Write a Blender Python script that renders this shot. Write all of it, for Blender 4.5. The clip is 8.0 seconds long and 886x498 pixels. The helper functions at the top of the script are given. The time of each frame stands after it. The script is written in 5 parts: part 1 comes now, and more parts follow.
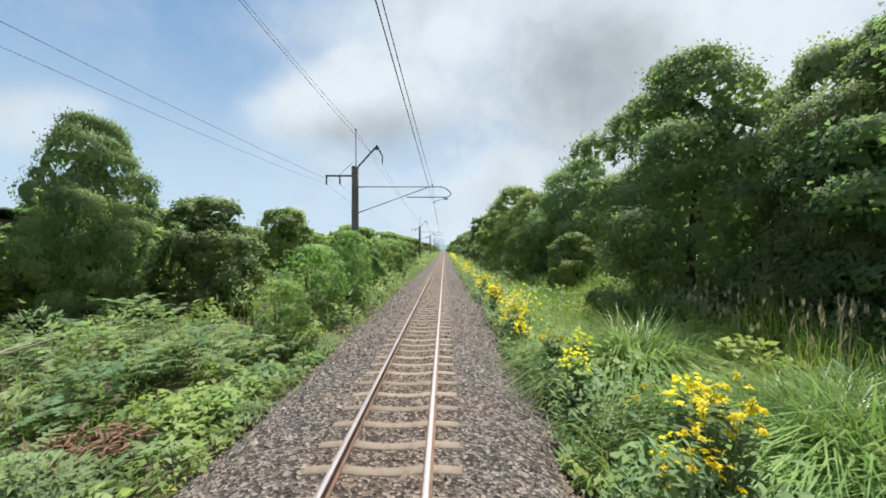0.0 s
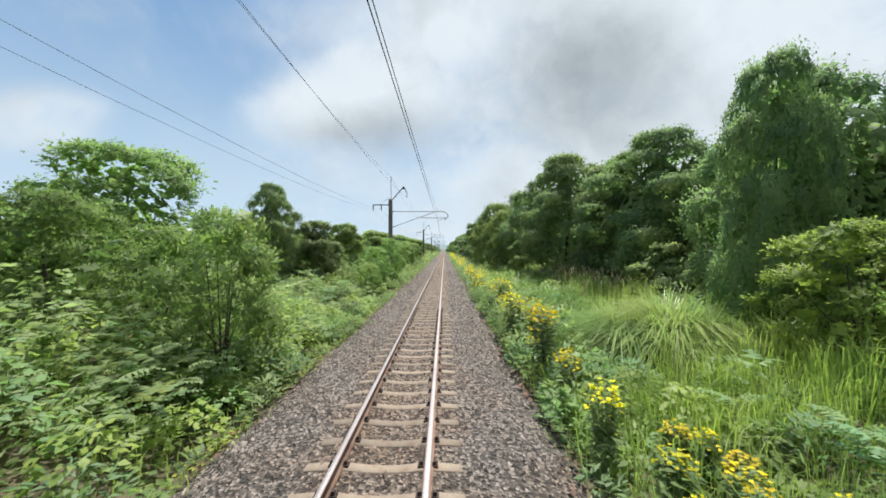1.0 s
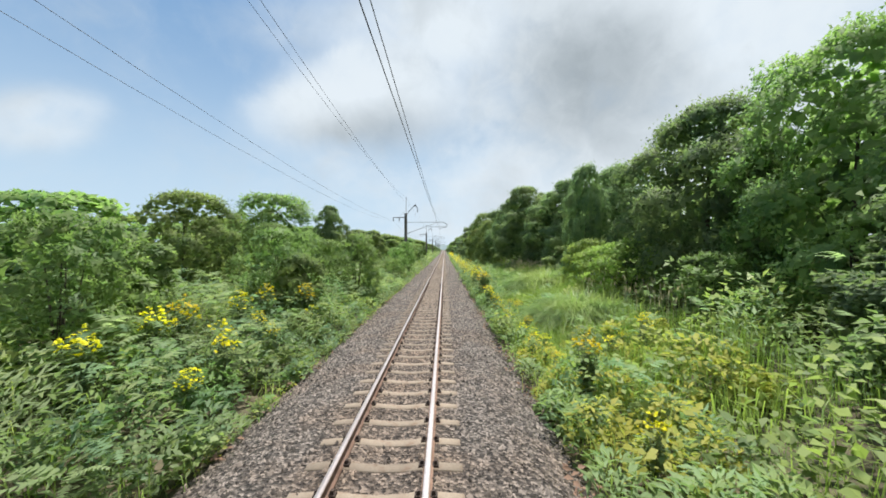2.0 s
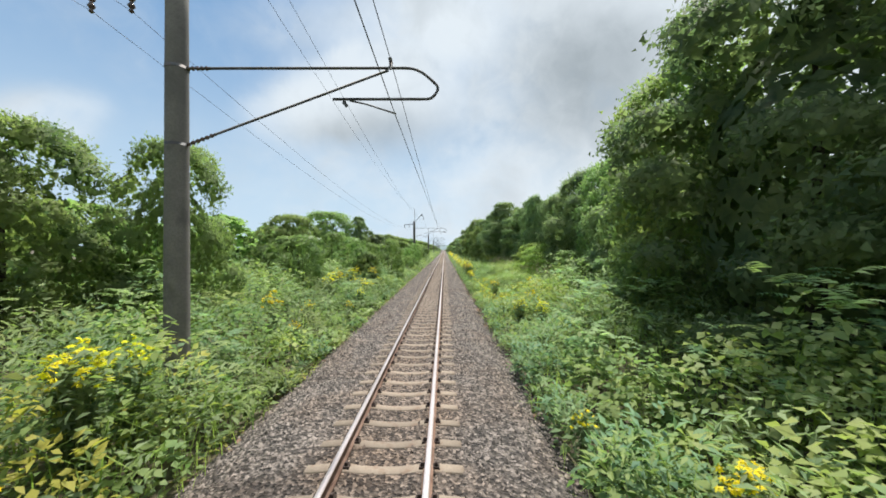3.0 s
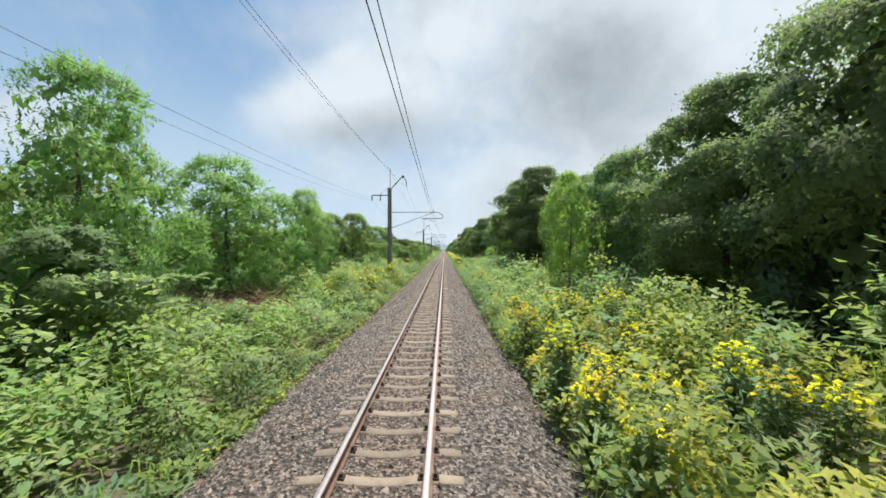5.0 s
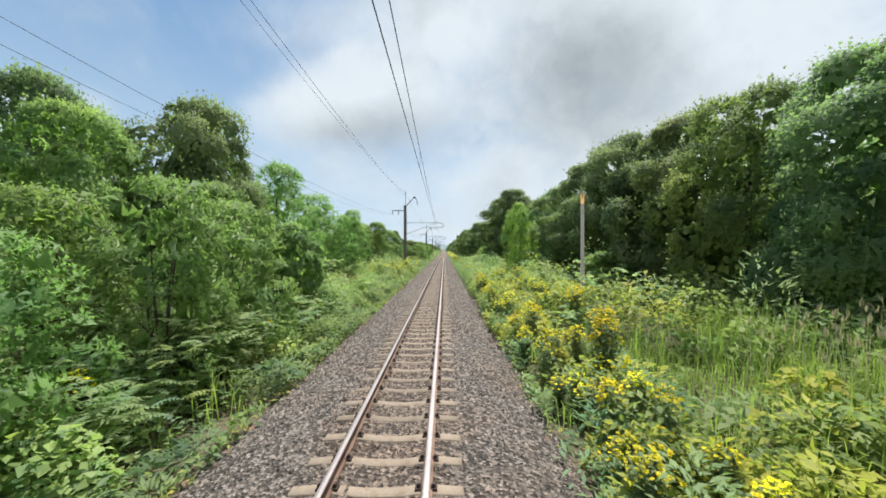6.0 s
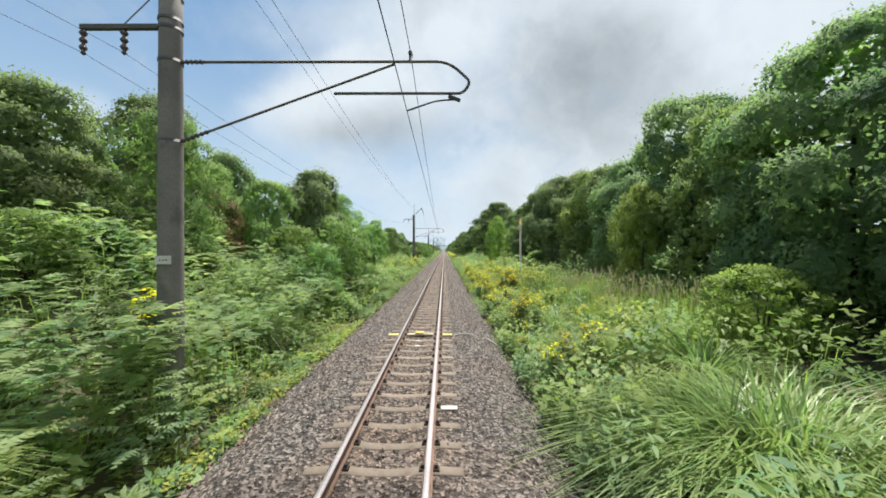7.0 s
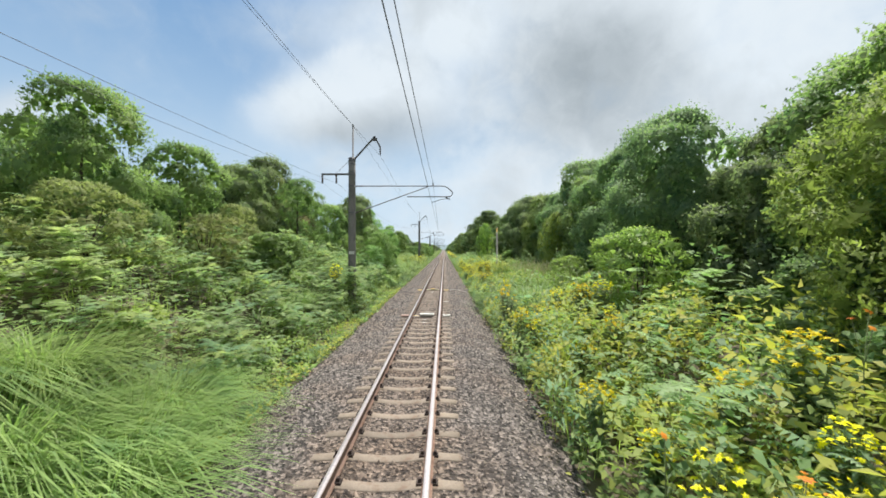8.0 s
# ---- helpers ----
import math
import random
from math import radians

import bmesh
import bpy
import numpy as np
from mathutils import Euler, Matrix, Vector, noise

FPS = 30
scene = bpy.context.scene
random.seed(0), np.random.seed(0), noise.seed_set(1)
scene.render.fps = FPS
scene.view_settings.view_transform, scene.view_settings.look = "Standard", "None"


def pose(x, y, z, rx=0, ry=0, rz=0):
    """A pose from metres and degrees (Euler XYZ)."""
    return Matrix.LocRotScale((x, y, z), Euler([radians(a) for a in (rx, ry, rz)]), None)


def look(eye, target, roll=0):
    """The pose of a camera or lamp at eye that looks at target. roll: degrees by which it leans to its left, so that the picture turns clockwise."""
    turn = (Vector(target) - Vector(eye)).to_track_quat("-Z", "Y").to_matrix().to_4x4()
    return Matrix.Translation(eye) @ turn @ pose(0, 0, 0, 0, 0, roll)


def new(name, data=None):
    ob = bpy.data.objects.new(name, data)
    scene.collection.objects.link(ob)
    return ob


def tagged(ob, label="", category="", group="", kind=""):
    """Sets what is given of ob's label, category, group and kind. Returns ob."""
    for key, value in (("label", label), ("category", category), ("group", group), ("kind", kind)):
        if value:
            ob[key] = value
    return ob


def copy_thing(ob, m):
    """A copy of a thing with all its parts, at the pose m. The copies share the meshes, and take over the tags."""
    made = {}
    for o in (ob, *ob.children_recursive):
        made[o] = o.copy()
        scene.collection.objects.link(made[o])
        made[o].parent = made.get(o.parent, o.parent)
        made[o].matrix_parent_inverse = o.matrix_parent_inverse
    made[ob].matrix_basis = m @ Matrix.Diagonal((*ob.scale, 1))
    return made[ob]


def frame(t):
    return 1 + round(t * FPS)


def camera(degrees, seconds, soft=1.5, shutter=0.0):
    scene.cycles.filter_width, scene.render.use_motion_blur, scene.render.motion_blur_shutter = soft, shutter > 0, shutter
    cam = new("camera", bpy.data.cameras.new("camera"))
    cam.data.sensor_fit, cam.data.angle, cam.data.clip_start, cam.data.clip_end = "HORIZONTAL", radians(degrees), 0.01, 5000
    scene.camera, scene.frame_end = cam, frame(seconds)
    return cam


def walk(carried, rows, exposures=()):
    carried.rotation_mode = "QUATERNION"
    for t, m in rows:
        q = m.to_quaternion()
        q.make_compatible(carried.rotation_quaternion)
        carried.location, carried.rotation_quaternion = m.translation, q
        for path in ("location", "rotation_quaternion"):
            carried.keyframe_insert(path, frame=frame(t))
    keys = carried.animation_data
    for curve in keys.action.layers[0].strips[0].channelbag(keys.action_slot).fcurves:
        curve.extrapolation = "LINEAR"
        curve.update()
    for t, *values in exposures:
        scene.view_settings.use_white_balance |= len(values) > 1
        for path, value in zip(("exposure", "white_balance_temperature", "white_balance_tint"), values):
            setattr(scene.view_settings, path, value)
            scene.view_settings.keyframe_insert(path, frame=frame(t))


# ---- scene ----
cam = camera(100.5, 8.0, soft=1.7, shutter=0.02)


def travelled(t):
    """Metres run backwards along the track after t seconds."""
    return 13.3645 * t - 0.03057 * t * t + 0.000515 * t ** 3


walk(cam, [(0.5 * k, pose(0.766, -travelled(0.5 * k), 2.587, 90.04, 0, 0.22)) for k in range(17)])

# ---- daylight: broken cloud, hazy sun ahead and to the right ----
SUN_AZIMUTH, SUN_HEIGHT = radians(15), radians(66)
SUN_WAY = Vector((math.sin(SUN_AZIMUTH) * math.cos(SUN_HEIGHT), math.cos(SUN_AZIMUTH) * math.cos(SUN_HEIGHT), math.sin(SUN_HEIGHT)))
sun_data = bpy.data.lights.new("sun", "SUN")
sun_data.energy, sun_data.angle, sun_data.color = 5.0, radians(4.0), (1.0, 0.955, 0.88)
sun = new("sun", sun_data)
sun.matrix_world = look(SUN_WAY * 60, (0, 0, 0))
scene.view_settings.exposure = 0.53


def node(tree, kind):
    return tree.nodes.new(kind)


def math_node(tree, op, a, b=None, clamp=False):
    n = node(tree, "ShaderNodeMath")
    n.operation, n.use_clamp = op, clamp
    for slot, v in ((0, a), (1, b)):
        if v is None:
            continue
        if isinstance(v, (int, float)):
            n.inputs[slot].default_value = v
        else:
            tree.links.new(v, n.inputs[slot])
    return n.outputs[0]


def smooth(tree, value, lo, hi, a=0.0, b=1.0):
    n = node(tree, "ShaderNodeMapRange")
    n.interpolation_type = "SMOOTHSTEP"
    tree.links.new(value, n.inputs["Value"])
    for key, v in (("From Min", lo), ("From Max", hi), ("To Min", a), ("To Max", b)):
        n.inputs[key].default_value = v
    return n.outputs[0]


def mix_colour(tree, factor, a, b, blend="MIX"):
    n = node(tree, "ShaderNodeMix")
    n.data_type, n.blend_type = "RGBA", blend
    for slot, v in ((0, factor), (6, a), (7, b)):
        if isinstance(v, (int, float)):
            n.inputs[slot].default_value = v
        elif isinstance(v, tuple):
            n.inputs[slot].default_value = (*v, 1)
        else:
            tree.links.new(v, n.inputs[slot])
    return n.outputs[2]


def noise_node(tree, vector, scale, detail=4.0, rough=0.55, warp=0.0):
    n = node(tree, "ShaderNodeTexNoise")
    n.inputs["Scale"].default_value, n.inputs["Detail"].default_value = scale, detail
    n.inputs["Roughness"].default_value, n.inputs["Distortion"].default_value = rough, warp
    tree.links.new(vector, n.inputs["Vector"])
    return n.outputs["Fac"]


def make_sky():
    world = bpy.data.worlds.new("sky")
    scene.world = world
    world.use_nodes = True
    tree = world.node_tree
    tree.nodes.clear()
    way = node(tree, "ShaderNodeTexCoord").outputs["Generated"]
    split = node(tree, "ShaderNodeSeparateXYZ")
    tree.links.new(way, split.inputs[0])
    sky = node(tree, "ShaderNodeTexSky")
    sky.sky_type, sky.sun_disc, sky.sun_elevation, sky.sun_rotation = "NISHITA", False, SUN_HEIGHT, SUN_AZIMUTH
    sky.air_density, sky.dust_density, sky.ozone_density = 1.0, 1.2, 1.0
    # cloud layer: the sky direction laid on a flat deck
    rise = math_node(tree, "ADD", math_node(tree, "MAXIMUM", split.outputs[2], 0.0), 0.22)
    deck = node(tree, "ShaderNodeVectorMath")
    deck.operation = "DIVIDE"
    tree.links.new(way, deck.inputs[0])
    combined = node(tree, "ShaderNodeCombineXYZ")
    for k in range(3):
        tree.links.new(rise, combined.inputs[k])
    tree.links.new(combined.outputs[0], deck.inputs[1])
    big = noise_node(tree, deck.outputs[0], 1.3, 6.0, 0.5, 0.1)
    fine = noise_node(tree, way, 5.5, 7.0, 0.56, 0.25)
    wisp = noise_node(tree, way, 13.0, 6.0, 0.6, 0.4)

    ahead = math_node(tree, "MAXIMUM", split.outputs[1], 0.08)
    across = math_node(tree, "DIVIDE", split.outputs[0], ahead)
    above = math_node(tree, "DIVIDE", split.outputs[2], ahead)
    ragged = math_node(tree, "ADD", math_node(tree, "MULTIPLY", math_node(tree, "SUBTRACT", fine, 0.5), 1.5), math_node(tree, "MULTIPLY", math_node(tree, "SUBTRACT", wisp, 0.5), 0.8))

    def bank(u, w, wide, tall, soft, crisp=0.35):
        """A ragged oval bank of cloud about the direction (u, 1, w)."""
        a = math_node(tree, "DIVIDE", math_node(tree, "SUBTRACT", across, u), wide)
        b = math_node(tree, "DIVIDE", math_node(tree, "SUBTRACT", above, w), tall)
        far = math_node(tree, "SQRT", math_node(tree, "ADD", math_node(tree, "MULTIPLY", a, a), math_node(tree, "MULTIPLY", b, b)))
        far = math_node(tree, "ADD", far, math_node(tree, "MULTIPLY", ragged, soft))
        return smooth(tree, far, crisp, 1.15, 1.0, 0.0)

    # the clear part lies to the left, the cover thickens to the right
    cover = math_node(tree, "ADD", math_node(tree, "MULTIPLY", big, 0.50), math_node(tree, "MULTIPLY", fine, 0.50))
    cover = math_node(tree, "ADD", cover, smooth(tree, across, -0.75, 0.55, -0.12, 0.44))
    cover = math_node(tree, "ADD", cover, math_node(tree, "MULTIPLY", math_node(tree, "SUBTRACT", wisp, 0.5), 0.35))
    # and overcast over the land behind
    cover = math_node(tree, "ADD", cover, smooth(tree, split.outputs[1], -0.6, 0.25, 0.5, 0.0))
    for u, w, wide, tall, soft, much in ((-0.24, 0.41, 0.30, 0.14, 0.9, 0.29), (-0.40, 0.36, 0.22, 0.10, 0.8, 0.20), (-1.12, 0.36, 0.26, 0.13, 0.7, 0.42), (-0.10, 0.62, 0.26, 0.14, 1.0, 0.14), (-0.45, 0.62, 0.2, 0.10, 1.0, 0.10)):
        cover = math_node(tree, "ADD", cover, math_node(tree, "MULTIPLY", bank(u, w, wide, tall, soft), much))
    cover = smooth(tree, cover, 0.32, 0.98)
    haze = smooth(tree, split.outputs[2], 0.0, 0.56, 0.92, 0.05)
    grey = smooth(tree, fine, 0.38, 0.70, 0.0, 0.36)
    for u, w, wide, tall, soft, much in ((0.41, 0.45, 0.38, 0.28, 0.8, 0.52), (0.42, 0.52, 0.26, 0.17, 0.8, 0.28), (0.36, 0.33, 0.30, 0.10, 0.9, 0.14), (-0.15, 0.315, 0.23, 0.10, 0.7, 0.55), (-0.34, 0.31, 0.16, 0.06, 0.6, 0.22), (-0.05, 0.50, 0.10, 0.06, 0.6, 0.12), (1.0, 0.62, 0.36, 0.30, 0.8, -0.34), (0.04, 0.60, 0.14, 0.16, 0.8, -0.28), (-0.25, 0.46, 0.18, 0.07, 0.6, -0.25)):
        grey = math_node(tree, "ADD", grey, math_node(tree, "MULTIPLY", bank(u, w, wide, tall, soft, 0.1), much), clamp=True)
    white = mix_colour(tree, grey, (5.5, 6.05, 6.5), (2.65, 3.05, 3.35))
    blue = mix_colour(tree, 0.85, sky.outputs[0], (1.3, 2.6, 4.5))
    mixed = mix_colour(tree, haze, blue, (4.3, 5.5, 6.5))
    mixed = mix_colour(tree, cover, mixed, white)
    shade = node(tree, "ShaderNodeBackground")
    shade.inputs["Strength"].default_value = 0.1
    tree.links.new(mixed, shade.inputs["Color"])
    tree.links.new(shade.outputs[0], node(tree, "ShaderNodeOutputWorld").inputs[0])


make_sky()


# ---- materials ----
def material(name):
    m = bpy.data.materials.new(name)
    m.use_nodes = True
    tree = m.node_tree
    return m, tree, tree.nodes["Principled BSDF"]


def place_of(tree, kind="Object"):
    return node(tree, "ShaderNodeTexCoord").outputs[kind]


def world_place(tree):
    return node(tree, "ShaderNodeNewGeometry").outputs["Position"]


def bump(tree, bsdf, height, strength, distance):
    b = node(tree, "ShaderNodeBump")
    b.inputs["Strength"].default_value, b.inputs["Distance"].default_value = strength, distance
    tree.links.new(height, b.inputs["Height"])
    tree.links.new(b.outputs[0], bsdf.inputs["Normal"])


def leaf_material(name, dark, light, extra=None, gloss=0.45, through_light=0.35, patch=0.35, amount=0.25, dulled=0.8, plants=False, sheen=0.2):
    """Leaves: each its own tone between dark and light, in drifts of tint, with light shining through."""
    m, tree, bsdf = material(name)
    island = node(tree, "ShaderNodeNewGeometry")
    drift = noise_node(tree, island.outputs["Position"], patch, 3.0)
    tone = math_node(tree, "ADD", math_node(tree, "MULTIPLY", island.outputs["Random Per Island"], 0.26), smooth(tree, drift, 0.32, 0.68, 0.0, 0.42), clamp=True)
    tone = math_node(tree, "ADD", tone, smooth(tree, noise_node(tree, island.outputs["Position"], patch * 4.5, 3.0), 0.34, 0.66, 0.0, 0.32), clamp=True)
    if plants:
        # each plant has its own tone
        held = node(tree, "ShaderNodeAttribute")
        held.attribute_name = "tint"
        tint = held.outputs["Fac"]
        tone = math_node(tree, "ADD", math_node(tree, "MULTIPLY", tone, 0.5), math_node(tree, "MULTIPLY", tint, 0.5), clamp=True)
    colour = mix_colour(tree, tone, dark, light)
    if plants:
        colour = mix_colour(tree, smooth(tree, math_node(tree, "FRACT", math_node(tree, "MULTIPLY", tint, 7.3)), 0.55, 0.95, 0.0, 0.75), colour, mix_colour(tree, 1.0, colour, (0.70, 0.90, 1.05), "MULTIPLY"))
        colour = mix_colour(tree, smooth(tree, math_node(tree, "FRACT", math_node(tree, "MULTIPLY", tint, 13.7)), 0.6, 1.0, 0.0, 0.8), colour, mix_colour(tree, 1.0, colour, (1.22, 1.10, 0.76), "MULTIPLY"))
    # now and then a bluer, duller stand
    dull = smooth(tree, noise_node(tree, island.outputs["Position"], patch * 1.7, 3.0), 0.52, 0.66, 0.0, dulled)
    colour = mix_colour(tree, dull, colour, mix_colour(tree, 1.0, colour, (0.62, 0.74, 0.85), "MULTIPLY"))
    if extra:
        rare = smooth(tree, noise_node(tree, island.outputs["Position"], 0.21, 4.0), 0.56, 0.70, 0.0, amount * 2)
        colour = mix_colour(tree, rare, colour, extra)
    hue = node(tree, "ShaderNodeHueSaturation")
    own = node(tree, "ShaderNodeObjectInfo").outputs["Random"]
    tree.links.new(smooth(tree, own, 0, 1, 0.485, 0.515), hue.inputs["Hue"])
    tree.links.new(smooth(tree, own, 0, 1, 0.85, 1.15), hue.inputs["Value"])
    tree.links.new(colour, hue.inputs["Color"])
    tree.links.new(hue.outputs[0], bsdf.inputs["Base Color"])
    bsdf.inputs["Roughness"].default_value = gloss
    bsdf.inputs["Specular IOR Level"].default_value = sheen
    glow = node(tree, "ShaderNodeBsdfTranslucent")
    tree.links.new(mix_colour(tree, 1.0, hue.outputs[0], (1.08, 1.22, 0.80), "MULTIPLY"), glow.inputs["Color"])
    both = node(tree, "ShaderNodeMixShader")
    both.inputs[0].default_value = through_light
    tree.links.new(bsdf.outputs[0], both.inputs[1])
    tree.links.new(glow.outputs[0], both.inputs[2])
    tree.links.new(both.outputs[0], tree.nodes["Material Output"].inputs["Surface"])
    return m


def surface_material(name, a, b, scale, rough=0.8, metal=0.0, fine_scale=None, relief=0.4, depth=0.01, stain=None, kind="Object"):
    """A worn surface: two tones at one scale, grain at a finer one, stains over it, and relief."""
    m, tree, bsdf = material(name)
    place = world_place(tree) if kind == "World" else place_of(tree, kind)
    broad = noise_node(tree, place, scale, 5.0)
    grain = noise_node(tree, place, fine_scale or scale * 9, 4.0, 0.65)
    colour = mix_colour(tree, smooth(tree, broad, 0.3, 0.7), a, b)
    colour = mix_colour(tree, smooth(tree, grain, 0.35, 0.7, 0.0, 0.45), colour, tuple(0.55 * (p + q) / 2 for p, q in zip(a, b)))
    if stain:
        colour = mix_colour(tree, smooth(tree, noise_node(tree, place, scale * 2.3, 5.0), 0.52, 0.68, 0.0, 0.7), colour, stain)
    own = node(tree, "ShaderNodeObjectInfo").outputs["Random"]
    hue = node(tree, "ShaderNodeHueSaturation")
    tree.links.new(smooth(tree, own, 0, 1, 0.82, 1.15), hue.inputs["Value"])
    tree.links.new(colour, hue.inputs["Color"])
    tree.links.new(hue.outputs[0], bsdf.inputs["Base Color"])
    bsdf.inputs["Roughness"].default_value, bsdf.inputs["Metallic"].default_value = rough, metal
    bump(tree, bsdf, grain, relief, depth)
    return m


def ballast_material(name, loose):
    """Crushed stone, grey and rust-brown, stone by stone."""
    m, tree, bsdf = material(name)
    info = node(tree, "ShaderNodeNewGeometry")
    place = info.outputs["Position"]
    if loose:
        tone = math_node(tree, "POWER", info.outputs["Random Per Island"], 1.7)
    else:
        cells = node(tree, "ShaderNodeTexVoronoi")
        cells.inputs["Scale"].default_value = 21.0
        tree.links.new(place, cells.inputs["Vector"])
        tone = node(tree, "ShaderNodeSeparateColor")
        tree.links.new(cells.outputs["Color"], tone.inputs[0])
        tone = tone.outputs[0]
        bump(tree, bsdf, cells.outputs["Distance"], 1.0, 0.06)
        tone = math_node(tree, "POWER", tone, 1.8)
    colour = mix_colour(tree, tone, (0.022, 0.0185, 0.016), (0.278, 0.240, 0.214))
    # rust and brake dust lie thickest between and beside the rails
    apart = node(tree, "ShaderNodeSeparateXYZ")
    tree.links.new(place, apart.inputs[0])
    near = smooth(tree, math_node(tree, "ABSOLUTE", apart.outputs[0]), 0.5, 1.3, 0.55, 0.0)
    rust = math_node(tree, "ADD", near, smooth(tree, noise_node(tree, place, 0.8, 4.0), 0.42, 0.66, 0.05, 0.5), clamp=True)
    colour = mix_colour(tree, rust, colour, mix_colour(tree, tone, (0.030, 0.020, 0.015), (0.282, 0.208, 0.156)))
    tree.links.new(colour, bsdf.inputs["Base Color"])
    bsdf.inputs["Roughness"].default_value = 0.85
    return m


